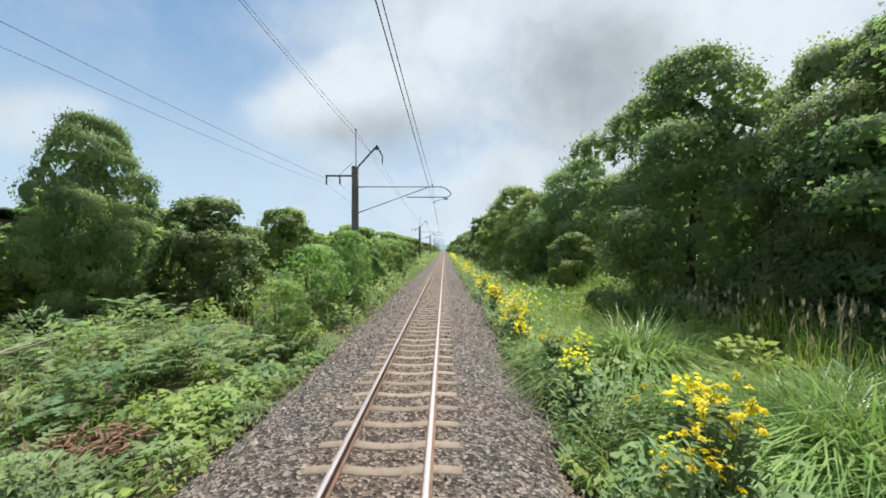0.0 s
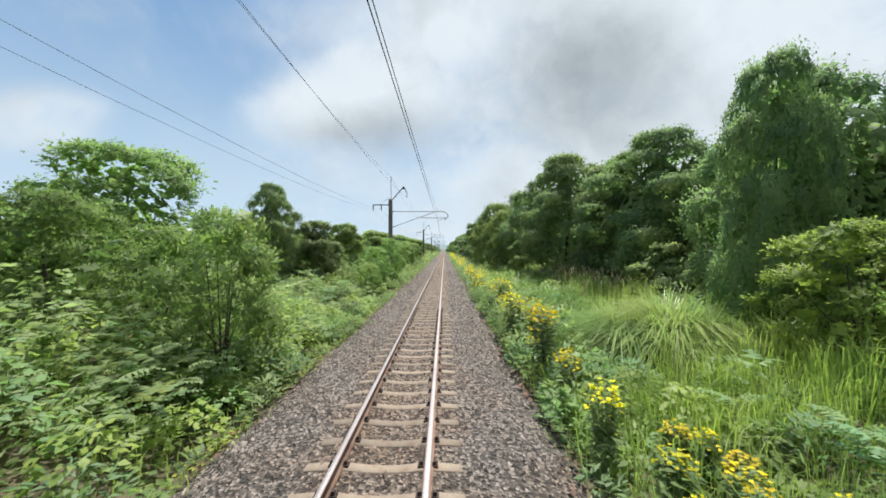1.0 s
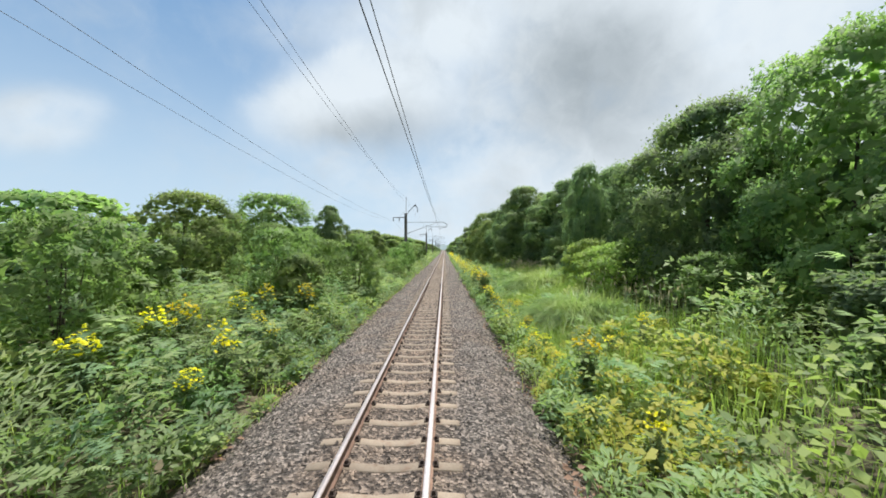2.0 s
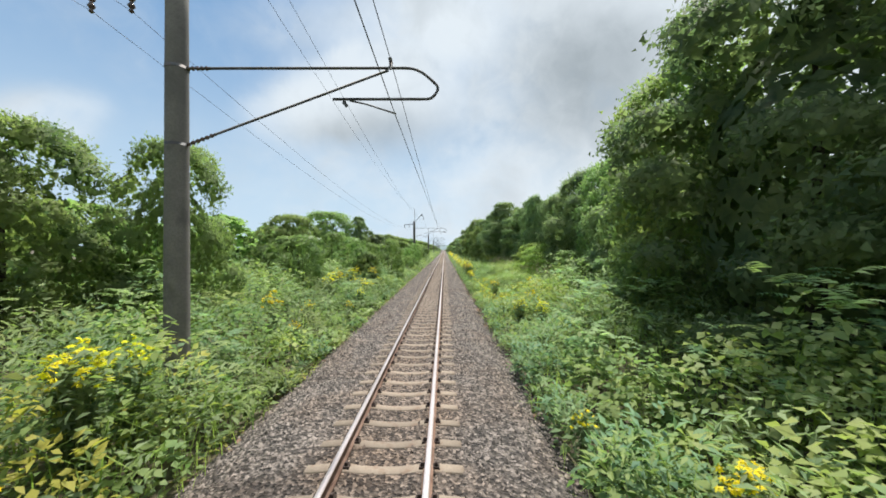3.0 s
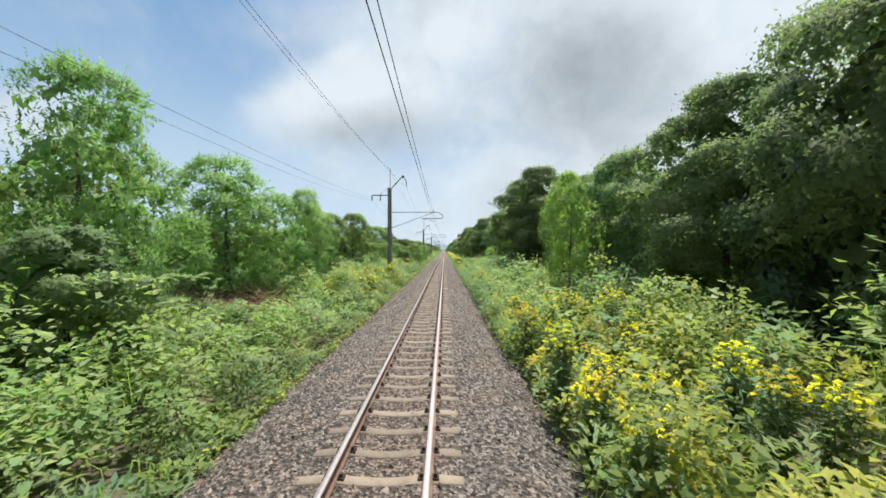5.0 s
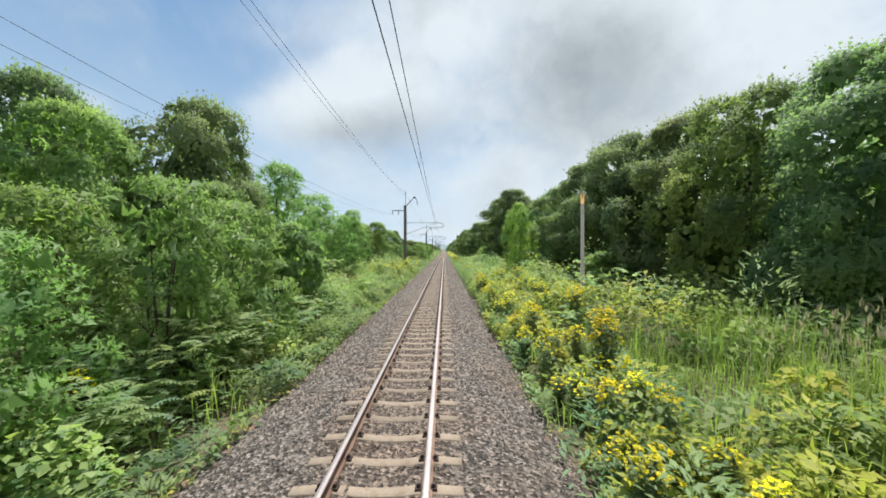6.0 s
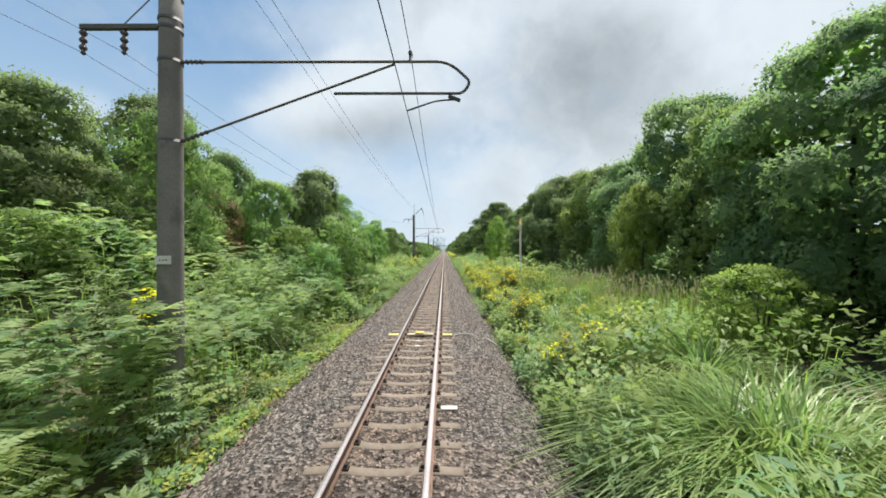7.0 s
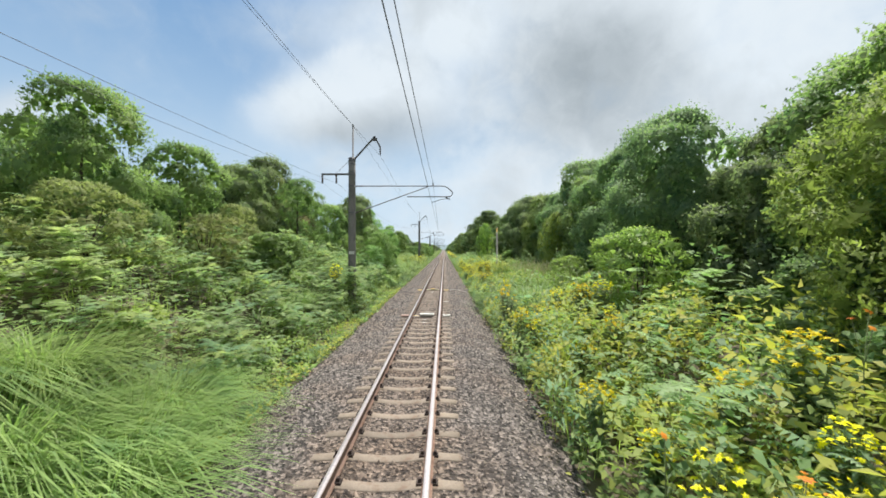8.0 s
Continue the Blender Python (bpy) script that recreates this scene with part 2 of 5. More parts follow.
MAT = {
    "ballast": ballast_material("ballast_bed", False),
    "stone": ballast_material("ballast_stone", True),
    "soil": surface_material("soil", (0.075, 0.066, 0.040), (0.12, 0.10, 0.062), 0.5, 0.95, fine_scale=7, depth=0.05, stain=(0.04, 0.055, 0.018), kind="World"),
    "sleeper": surface_material("sleeper_concrete", (0.200, 0.157, 0.118), (0.275, 0.224, 0.172), 2.2, 0.85, fine_scale=45, depth=0.004, stain=(0.165, 0.105, 0.070)),
    "rail": surface_material("rail_rust", (0.20, 0.115, 0.082), (0.30, 0.195, 0.15), 1.5, 0.75, fine_scale=40, depth=0.003, stain=(0.12, 0.065, 0.045)),
    "rail_top": surface_material("rail_running_face", (0.54, 0.47, 0.46), (0.66, 0.59, 0.58), 0.9, 0.32, metal=0.5, fine_scale=25, relief=0.05, depth=0.001),
    "clip": surface_material("clip_iron", (0.035, 0.025, 0.022), (0.075, 0.048, 0.038), 8, 0.7, metal=0.3, depth=0.002),
    "pole": surface_material("pole_concrete", (0.125, 0.12, 0.112), (0.19, 0.18, 0.165), 1.2, 0.9, fine_scale=30, depth=0.004, stain=(0.09, 0.087, 0.082)),
    "steel": surface_material("galvanised_steel", (0.075, 0.078, 0.082), (0.125, 0.125, 0.125), 3, 0.65, metal=0.25, depth=0.001, stain=(0.13, 0.10, 0.085)),
    "porcelain": surface_material("brown_porcelain", (0.06, 0.042, 0.04), (0.10, 0.07, 0.06), 6, 0.25, depth=0.0005),
    "wire": surface_material("weathered_wire", (0.045, 0.045, 0.047), (0.08, 0.08, 0.08), 4, 0.6, metal=0.4, depth=0.0005),
    "white_paint": surface_material("white_paint", (0.72, 0.71, 0.66), (0.81, 0.80, 0.76), 5, 0.6, depth=0.001, stain=(0.55, 0.50, 0.43)),
    "worn_white": surface_material("worn_white_paint", (0.48, 0.45, 0.40), (0.60, 0.57, 0.51), 9, 0.7, depth=0.001, stain=(0.30, 0.25, 0.20)),
    "cream": surface_material("cream_paint", (0.66, 0.58, 0.36), (0.78, 0.72, 0.52), 5, 0.6, depth=0.001, stain=(0.50, 0.42, 0.27)),
    "yellow_paint": surface_material("yellow_paint", (0.76, 0.50, 0.08), (0.82, 0.60, 0.17), 5, 0.6, depth=0.001, stain=(0.62, 0.52, 0.28)),
    "orange_band": surface_material("orange_band_paint", (0.48, 0.26, 0.05), (0.58, 0.34, 0.08), 5, 0.7, depth=0.001, stain=(0.4, 0.25, 0.1)),
    "roof_sheet": surface_material("pale_roof_sheet", (0.42, 0.45, 0.48), (0.52, 0.55, 0.58), 0.8, 0.5, fine_scale=6, depth=0.004, stain=(0.34, 0.34, 0.34)),
    "shed_wall": surface_material("shed_wall", (0.22, 0.21, 0.20), (0.30, 0.28, 0.26), 0.7, 0.9, fine_scale=8, depth=0.004, stain=(0.16, 0.14, 0.12)),
    "pink_paint": surface_material("faded_red_paint", (0.46, 0.27, 0.21), (0.55, 0.36, 0.29), 5, 0.7, depth=0.001, stain=(0.40, 0.30, 0.24)),
    "device": surface_material("device_grey", (0.30, 0.29, 0.25), (0.40, 0.38, 0.33), 5, 0.6, depth=0.001, stain=(0.16, 0.12, 0.09)),
    "dark": surface_material("dark_print", (0.04, 0.04, 0.045), (0.06, 0.06, 0.065), 5, 0.6, depth=0.0005),
    "bark": surface_material("bark", (0.055, 0.042, 0.032), (0.11, 0.088, 0.066), 3, 0.95, fine_scale=22, depth=0.03),
    "stem": surface_material("green_stem", (0.15, 0.21, 0.07), (0.22, 0.28, 0.10), 3, 0.7, depth=0.002),
    "cut_wood": surface_material("pale_dead_wood", (0.34, 0.28, 0.21), (0.46, 0.40, 0.32), 4, 0.9, depth=0.01),
    "leaf_dark": leaf_material("leaf_dark", (0.118, 0.186, 0.108), (0.320, 0.400, 0.182), (0.345, 0.375, 0.143), 0.62, 0.58),
    "leaf_mid": leaf_material("leaf_mid", (0.140, 0.219, 0.099), (0.350, 0.445, 0.160), (0.35, 0.385, 0.116), 0.62, 0.58),
    "leaf_light": leaf_material("leaf_light", (0.146, 0.232, 0.084), (0.290, 0.420, 0.143), (0.32, 0.41, 0.143), 0.5, 0.54),
    "leaf_fresh": leaf_material("leaf_fresh", (0.200, 0.275, 0.077), (0.400, 0.490, 0.143), (0.43, 0.48, 0.132), 0.5, 0.60),
    "leaf_olive": leaf_material("leaf_olive", (0.200, 0.235, 0.097), (0.410, 0.445, 0.193), (0.43, 0.41, 0.187), 0.62, 0.50),
    "leaf_brown": leaf_material("leaf_brown", (0.13, 0.095, 0.04), (0.24, 0.17, 0.075), None, 0.6, 0.3),
    "under": leaf_material("undergrowth_leaf", (0.133, 0.205, 0.085), (0.329, 0.415, 0.158), (0.338, 0.380, 0.120), 0.55, 0.48, 0.6, 0.35, plants=True),
    "herb": leaf_material("herb_leaf", (0.143, 0.205, 0.110), (0.308, 0.385, 0.185), (0.308, 0.330, 0.161), 0.65, 0.45, 0.7, 0.3, plants=True),
    "vine": leaf_material("broad_vine_leaf", (0.182, 0.260, 0.098), (0.409, 0.490, 0.183), (0.369, 0.410, 0.145), 0.5, 0.48, 0.8, 0.3, plants=True),
    "frond": leaf_material("frond_leaf", (0.265, 0.365, 0.187), (0.450, 0.560, 0.286), (0.43, 0.50, 0.220), 0.5, 0.60, 0.6, 0.3, plants=True),
    "grass": leaf_material("grass_blade", (0.165, 0.245, 0.053), (0.440, 0.520, 0.138), (0.480, 0.460, 0.177), 0.4, 0.45, 0.5, 0.3),
    "tall_grass": leaf_material("tall_grass_blade", (0.085, 0.160, 0.044), (0.420, 0.540, 0.209), (0.45, 0.53, 0.220), 0.38, 0.42, 0.8, 0.3, sheen=0.35),
    "bright_grass": leaf_material("bright_grass_blade", (0.150, 0.235, 0.072), (0.420, 0.530, 0.204), (0.45, 0.52, 0.198), 0.4, 0.48, 0.8, 0.3),
    "yellow_weed": leaf_material("yellowing_weed_leaf", (0.320, 0.350, 0.085), (0.560, 0.560, 0.135), (0.53, 0.48, 0.11), 0.55, 0.52, 0.6, 0.3, plants=True),
    "straw": leaf_material("straw", (0.34, 0.27, 0.20), (0.56, 0.48, 0.38), None, 0.7, 0.3),
    "litter": leaf_material("dead_bracken", (0.19, 0.120, 0.080), (0.34, 0.235, 0.16), None, 0.8, 0.2),
    "petal": leaf_material("yellow_petal", (0.82, 0.66, 0.02), (0.92, 0.80, 0.04), None, 0.55, 0.4),
    "petal_deep": leaf_material("deep_yellow_petal", (0.74, 0.53, 0.02), (0.88, 0.68, 0.03), None, 0.55, 0.4),
    "petal_orange": leaf_material("orange_petal", (0.62, 0.17, 0.03), (0.70, 0.26, 0.05), None, 0.5, 0.3),
    "core": surface_material("flower_centre", (0.36, 0.30, 0.05), (0.46, 0.40, 0.08), 20, 0.9, depth=0.001),
    # blue of distance haze painted into the base colour of the woods
    "far_hill": surface_material("far_hill", (0.16, 0.22, 0.24), (0.20, 0.26, 0.27), 0.01, 1.0, depth=0.5, kind="World"),
}


# ---- mesh helpers ----
def mesh_of(name, verts, faces, mat, smooth_shade=False, sizes=None, slots=None, normals=None, tint=None):
    """A mesh from an array of points and an array of faces (all of one size), or a flat array with sizes."""
    me = bpy.data.meshes.new(name)
    verts = np.asarray(verts, dtype=np.float32).reshape(-1, 3)
    if sizes is None:
        faces = np.asarray(faces, dtype=np.int32)
        sizes = np.full(len(faces), faces.shape[1], dtype=np.int32)
    flat = np.asarray(faces, dtype=np.int32).ravel()
    me.vertices.add(len(verts))
    me.vertices.foreach_set("co", verts.ravel())
    me.loops.add(len(flat))
    me.loops.foreach_set("vertex_index", flat)
    me.polygons.add(len(sizes))
    me.polygons.foreach_set("loop_start", np.concatenate([[0], np.cumsum(sizes)[:-1]]).astype(np.int32))
    me.polygons.foreach_set("loop_total", np.asarray(sizes, dtype=np.int32))
    mats = mat if isinstance(mat, (list, tuple)) else [mat]
    for one in mats:
        me.materials.append(MAT[one])
    if slots is not None:
        me.polygons.foreach_set("material_index", np.asarray(slots, dtype=np.int32))
    if normals is not None:
        me.attributes.new("custom_normal", "FLOAT_VECTOR", "POINT").data.foreach_set("vector", np.asarray(normals, dtype=np.float32).ravel())
    if tint is not None:
        me.attributes.new("tint", "FLOAT", "POINT").data.foreach_set("value", np.asarray(tint, dtype=np.float32).ravel())
    if smooth_shade or normals is not None:
        me.polygons.foreach_set("use_smooth", np.ones(len(sizes), dtype=bool))
    me.update(calc_edges=True)
    return me


def child(name, mesh, parent, label=""):
    ob = new(name, mesh)
    ob.parent = parent
    return tagged(ob, label)


def part(name, bm, mat, parent, label=""):
    me = bpy.data.meshes.new(name)
    bm.to_mesh(me)
    bm.free()
    me.materials.append(MAT[mat])
    return child(name, me, parent, label)


def box(bm, x0, x1, y0, y1, z0, z1, bevel=0.0, taper=0.0):
    got = bmesh.ops.create_cube(bm, size=1, matrix=Matrix.LocRotScale(((x0 + x1) / 2, (y0 + y1) / 2, (z0 + z1) / 2), None, (x1 - x0, y1 - y0, z1 - z0)))
    if taper:
        for v in got["verts"]:
            if v.co.z > (z0 + z1) / 2:
                v.co.x += -taper if v.co.x > (x0 + x1) / 2 else taper
                v.co.y += -taper if v.co.y > (y0 + y1) / 2 else taper
    if bevel:
        edges = list({e for v in got["verts"] for e in v.link_edges})
        bmesh.ops.bevel(bm, geom=edges, offset=bevel, segments=1, affect="EDGES")


def tube_arrays(points, radii, sides=6):
    """Points and quads of a round bar along points, closed at both ends by its last ring."""
    pts = np.asarray(points, float)
    n = len(pts)
    radii = np.broadcast_to(np.asarray(radii, float), (n,))
    way = np.gradient(pts, axis=0)
    way /= np.linalg.norm(way, axis=1)[:, None] + 1e-9
    ref = np.where(np.abs(way[:, 2:3]) > 0.9, np.array([[0, 1.0, 0]]), np.array([[0, 0, 1.0]]))
    side = np.cross(way, ref)
    side /= np.linalg.norm(side, axis=1)[:, None] + 1e-9
    up = np.cross(side, way)
    a = np.arange(sides) * 2 * np.pi / sides
    ring = pts[:, None] + radii[:, None, None] * (side[:, None] * np.cos(a)[None, :, None] + up[:, None] * np.sin(a)[None, :, None])
    k = np.arange(n - 1)[:, None] * sides
    j = np.arange(sides)[None]
    quads = np.stack([k + j, k + (j + 1) % sides, k + sides + (j + 1) % sides, k + sides + j], -1).reshape(-1, 4)
    return ring.reshape(-1, 3), quads


def tubes_mesh(name, runs, mat, sides=6, capped=True):
    verts, faces, base = [], [], 0
    for points, radii in runs:
        v, f = tube_arrays(points, radii, sides)
        # end caps, drawn as a collapsed ring
        for end in (0, len(v) - sides) if capped else ():
            c = v[end:end + sides].mean(0)
            v = np.vstack([v, np.repeat(c[None], sides, 0)])
            top = len(v) - sides
            j = np.arange(sides)
            f = np.vstack([f, np.stack([end + j, end + (j + 1) % sides, top + (j + 1) % sides, top + j], -1)])
        verts.append(v)
        faces.append(f + base)
        base += len(v)
    return mesh_of(name, np.vstack(verts), np.vstack(faces), mat, True)


def unit(v):
    return v / (np.linalg.norm(v, axis=-1, keepdims=True) + 1e-9)


def leaf_arrays(at, way, face, length, width, fold=0.12, droop=0.15):
    """Pointed leaves folded along the midrib: four points and two faces each."""
    way = unit(way)
    side = unit(np.cross(way, face))
    up = np.cross(side, way)
    L, W = length[:, None], width[:, None]
    v = np.stack([at, at + way * L * 0.42 + side * W * 0.5 + up * W * fold, at + way * L - up * L * droop, at + way * L * 0.42 - side * W * 0.5 + up * W * fold], 1)
    k = np.arange(len(at))[:, None] * 4
    f = np.concatenate([k + np.array([[0, 1, 2]]), k + np.array([[0, 2, 3]])], 1).reshape(-1, 3)
    return v.reshape(-1, 3), f


def blade_arrays(rng, at, height, lean, heading, width):
    """Grass blades that bend over: one quad and a long tip each."""
    n = len(at)
    out = np.stack([np.cos(heading), np.sin(heading), np.zeros(n)], 1)
    side = np.stack([-np.sin(heading), np.cos(heading), np.zeros(n)], 1)
    rows = []
    for up, over, w in ((0, 0, 0.7), (0.62, 0.26, 1.0)):
        c = at + out * (lean * height * over)[:, None] + np.array([0, 0, 1.0]) * (height * up)[:, None]
        rows += [c + side * (width * w / 2)[:, None], c - side * (width * w / 2)[:, None]]
    tip = at + out * (lean * height)[:, None] + np.array([0, 0, 1.0]) * (height * (1.0 - 0.42 * lean))[:, None]
    v = np.stack(rows + [tip], 1).reshape(-1, 3)
    k = np.arange(n)[:, None] * 5
    return v, (k + np.array([[0, 1, 3, 0, 3, 2, 2, 3, 4]])).reshape(-1, 3)


def joined(*pairs):
    verts, faces, base = [], [], 0
    for v, f in pairs:
        verts.append(v)
        faces.append(f + base)
        base += len(v)
    return np.vstack(verts), np.vstack(faces)


def drift(x, y, scale, seed):
    """Smooth value between 0 and 1 that wanders over the ground."""
    r = np.random.default_rng(seed)
    total = 0
    for k in range(6):
        a, p, s = r.uniform(0, 6.283), r.uniform(0, 6.283), r.uniform(0.6, 1.9) / scale
        total = total + np.sin((x * np.cos(a) + y * np.sin(a)) * s * 6.283 + p)
    return 0.5 + 0.5 * np.tanh(total / 2.2)


def step(v, lo, hi):
    t = np.clip((v - lo) / (hi - lo), 0, 1)
    return t * t * (3 - 2 * t)


def ground_height(x, y):
    """Formation level by the track, a shallow ditch, then the verge; a bank on the left at the near end."""
    x, y = np.asarray(x, float), np.asarray(y, float)
    d = np.abs(x)
    z = -0.48 - 0.25 * step(d, 2.1, 3.2) + 0.15 * step(d, 4.0, 8.0)
    z = z + 0.12 * (drift(x, y, 7.0, 5) - 0.5) * step(d, 2.5, 4)
    z = z + 0.7 * step(x, 4.2, 8.5) + 0.5 * step(-x, 4.4, 9.0) * (1 - step(-y, 66, 84))
    z = z + 2.5 * step(-x, 3.9, 9.5) * step(-y, 66, 84)
    return z


# ---- ground ----
def make_ground():
    xs = np.concatenate([[-2500, -700, -250, -100, -50, -30], np.arange(-20, 20.1, 0.8), [30, 50, 100, 250, 700, 2500]])
    ys = np.concatenate([[-2500, -800, -300, -180, -140], np.arange(-120, 60, 1.5), [70, 85, 100, 130, 170, 220, 300, 450, 700, 1200, 2500]])
    gx, gy = np.meshgrid(xs, ys)
    v = np.stack([gx, gy, ground_height(gx, gy)], -1).reshape(-1, 3)
    n = len(xs)
    i, j = np.meshgrid(np.arange(len(ys) - 1), np.arange(n - 1), indexing="ij")
    k = (i * n + j).ravel()
    faces = np.stack([k, k + 1, k + n + 1, k + n], 1)
    tagged(new("ground", mesh_of("ground", v, faces, "soil", True)), "dark earth under dense weeds beside the railway line", "ground", kind="structure")


make_ground()

# ---- ballast bed ----
BED_NEAR, BED_FAR = -125.0, 900.0


def bed_height(x):
    d = np.abs(x)
    return -0.210 + 0.036 * step(d, 0.15, 0.45) - 0.024 * step(d, 0.66, 0.98) - 0.037 * step(d, 1.45, 1.9) - 0.28 * step(d, 1.75, 2.75)


def make_ballast():
    rng = np.random.default_rng(11)
    xs = np.linspace(-2.75, 2.75, 45)
    ys = np.concatenate([np.arange(BED_NEAR, 40, 0.5), np.geomspace(40, BED_FAR, 60)])
    gx, gy = np.meshgrid(xs, ys)
    gz = bed_height(gx) + 0.010 * (drift(gx, gy, 1.1, 8) - 0.5)
    gz[:, [0, -1]] -= 0.25
    n = len(xs)
    i, j = np.meshgrid(np.arange(len(ys) - 1), np.arange(n - 1), indexing="ij")
    k = (i * n + j).ravel()
    bed = tagged(new("ballast", mesh_of("ballast", np.stack([gx, gy, gz], -1), np.stack([k, k + 1, k + n + 1, k + n], 1), "ballast", True)),
                 "grey and rust-brown crushed stone bed under the track", "ballast", kind="structure")
    # loose stones, thick by the walk and thinner farther off
    lots = []
    for y0, y1, per, size in ((-110, 1, 125, 0.031), (1, 34, 40, 0.042)):
        m = int((y1 - y0) * 4.9 * per)
        x, y = rng.uniform(-2.6, 2.6, m), rng.uniform(y0, y1, m)
        s = size * rng.uniform(0.6, 1.4, m)
        # none lie on the sleepers
        clear = (np.abs((y + 119.6 + 0.3015) % 0.603 - 0.3015) > 0.085 + 0.5 * s) | (np.abs(x) > 0.98 + 0.5 * s) | (rng.random(m) < 0.02)
        x, y, s = x[clear], y[clear], s[clear]
        lots.append(np.stack([x, y, bed_height(x) + 0.2 * s, s], 1))
    lots = np.vstack(lots)
    m = len(lots)
    dirs = np.array([[1, 0, -0.35], [0, 1, -0.35], [-1, 0, -0.35], [0, -1, -0.35], [0, 0, 1]], float)
    turn = rng.uniform(0, 6.283, m)
    c, s = np.cos(turn), np.sin(turn)
    pts = dirs[None] * rng.uniform(0.6, 1.35, (m, 5, 1)) + rng.normal(0, 0.24, (m, 5, 3))
    pts = np.stack([pts[..., 0] * c[:, None] - pts[..., 1] * s[:, None], pts[..., 0] * s[:, None] + pts[..., 1] * c[:, None], pts[..., 2] * 0.9], -1)
    v = lots[:, None, :3] + pts * lots[:, None, 3:]
    tri = np.array([[0, 1, 4], [1, 2, 4], [2, 3, 4], [3, 0, 4]])
    f = (np.arange(m)[:, None, None] * 5 + tri[None]).reshape(-1, 3)
    ob = child("loose_stones", mesh_of("loose_stones", v, f, "stone"), bed, "loose sharp ballast stones, grey and brown")
    tagged(ob, kind="stuff")


make_ballast()

# ---- track: two rails on concrete sleepers, narrow gauge ----
GAUGE_HALF, SEAT = 0.566, -0.158
SPACING = 0.603
track = tagged(new("railway_track"), "single narrow-gauge track, rust-sided rails on pale concrete sleepers", "railway track")


def make_rail(x):
    foot, web, head = 0.0635, 0.008, 0.036
    outline = [(-foot, 0), (foot, 0), (foot, 0.010), (web + 0.012, 0.026), (web, 0.042), (web, 0.098), (head, 0.112), (head, 0.143),
               (head - 0.006, 0.1525), (-head + 0.006, 0.1525), (-head, 0.143), (-head, 0.112), (-web, 0.098), (-web, 0.042), (-web - 0.012, 0.026), (-foot, 0.010)]
    ys = np.concatenate([np.arange(-124, 30, 2.0), np.geomspace(30, 880, 40)])
    n = len(outline)
    v = np.array([[x + px, y, SEAT + 0.005 + pz] for y in ys for px, pz in outline])
    i, j = np.meshgrid(np.arange(len(ys) - 1), np.arange(n), indexing="ij")
    f = np.stack([i * n + j, i * n + (j + 1) % n, (i + 1) * n + (j + 1) % n, (i + 1) * n + j], -1).reshape(-1, 4)
    slots = np.isin(j.ravel(), (7, 8, 9)).astype(int)
    child("rail", mesh_of("rail", v, f[:, ::-1], ["rail", "rail_top"], False, slots=slots), track, "steel rail with polished top and rusty sides")


make_rail(-GAUGE_HALF)
make_rail(GAUGE_HALF)


def sleeper_arrays():
    """Precast sleeper: raised rail seats, dished middle, battered sides."""
    rows = ((-1.0, -0.034, 0.074), (-0.985, -0.022, 0.084), (-0.76, -0.006, 0.090), (-0.64, 0.0, 0.094), (-0.47, 0.0, 0.094), (-0.34, -0.022, 0.090), (-0.17, -0.034, 0.086), (0.0, -0.038, 0.084))
    rows = rows + tuple((-x, z, w) for x, z, w in rows[-2::-1])
    ring = []
    for x, z, w in rows:
        ring += [(x, -w - 0.035, -0.16), (x, -w, z - 0.012), (x, -w + 0.012, z), (x, w - 0.012, z), (x, w, z - 0.012), (x, w + 0.035, -0.16)]
    faces = []
    for k in range(len(rows) - 1):
        for j in range(5):
            faces.append((k * 6 + j, k * 6 + j + 1, k * 6 + j + 7, k * 6 + j + 6))
    verts = np.array(ring)
    end = []
    for base in (0, (len(rows) - 1) * 6):
        end += [(base, base + 1, base + 4, base + 5), (base + 1, base + 2, base + 3, base + 4)]
    return verts, np.array(faces + end)


def make_sleepers():
    v, f = sleeper_arrays()
    body = mesh_of("sleeper", v, f[:, ::-1], "sleeper")
    bm = bmesh.new()
    box(bm, -0.045, 0.045, -0.055, 0.055, 0.0, 0.026, 0, 0.008)
    box(bm, -0.026, 0.024, -0.030, 0.030, 0.024, 0.068, 0, 0.008)
    clip = bpy.data.meshes.new("rail_clip")
    bm.to_mesh(clip)
    bm.free()
    clip.materials.append(MAT["clip"])
    rng = random.Random(4)
    first = -119.6
    far = []
    for k in range(560):
        y = first + k * SPACING + rng.uniform(-0.012, 0.012)
        if y > 28:
            far.append(y)
            continue
        ob = child("sleeper", body, track)
        ob.matrix_basis = pose(rng.uniform(-0.012, 0.012), y, SEAT, 0, 0, rng.uniform(-0.35, 0.35))
        if y < 4:
            for x, turn in ((-GAUGE_HALF - 0.085, 0), (-GAUGE_HALF + 0.085, 180), (GAUGE_HALF - 0.085, 0), (GAUGE_HALF + 0.085, 180)):
                c = child("rail_clip", clip, ob)
                c.matrix_basis = pose(x, 0, -0.002, 0, 0, turn)
    n = len(far)
    v = np.array([(x, q, z) for x in (-1.0, 1.0) for q, z in ((-0.085, -0.1), (-0.07, -0.015), (0.07, -0.015), (0.085, -0.1))], float)
    f = np.array([(0, 1, 5, 4), (1, 2, 6, 5), (2, 3, 7, 6)])
    vv = v[None] + np.stack([np.zeros(n), np.array(far), np.full(n, SEAT)], 1)[:, None]
    ff = (np.arange(n)[:, None, None] * len(v) + f[None, :, ::-1]).reshape(-1, 4)
    tagged(child("far_sleepers", mesh_of("far_sleepers", vv, ff, "sleeper"), track), kind="stuff")
    return first


FIRST_SLEEPER = make_sleepers()


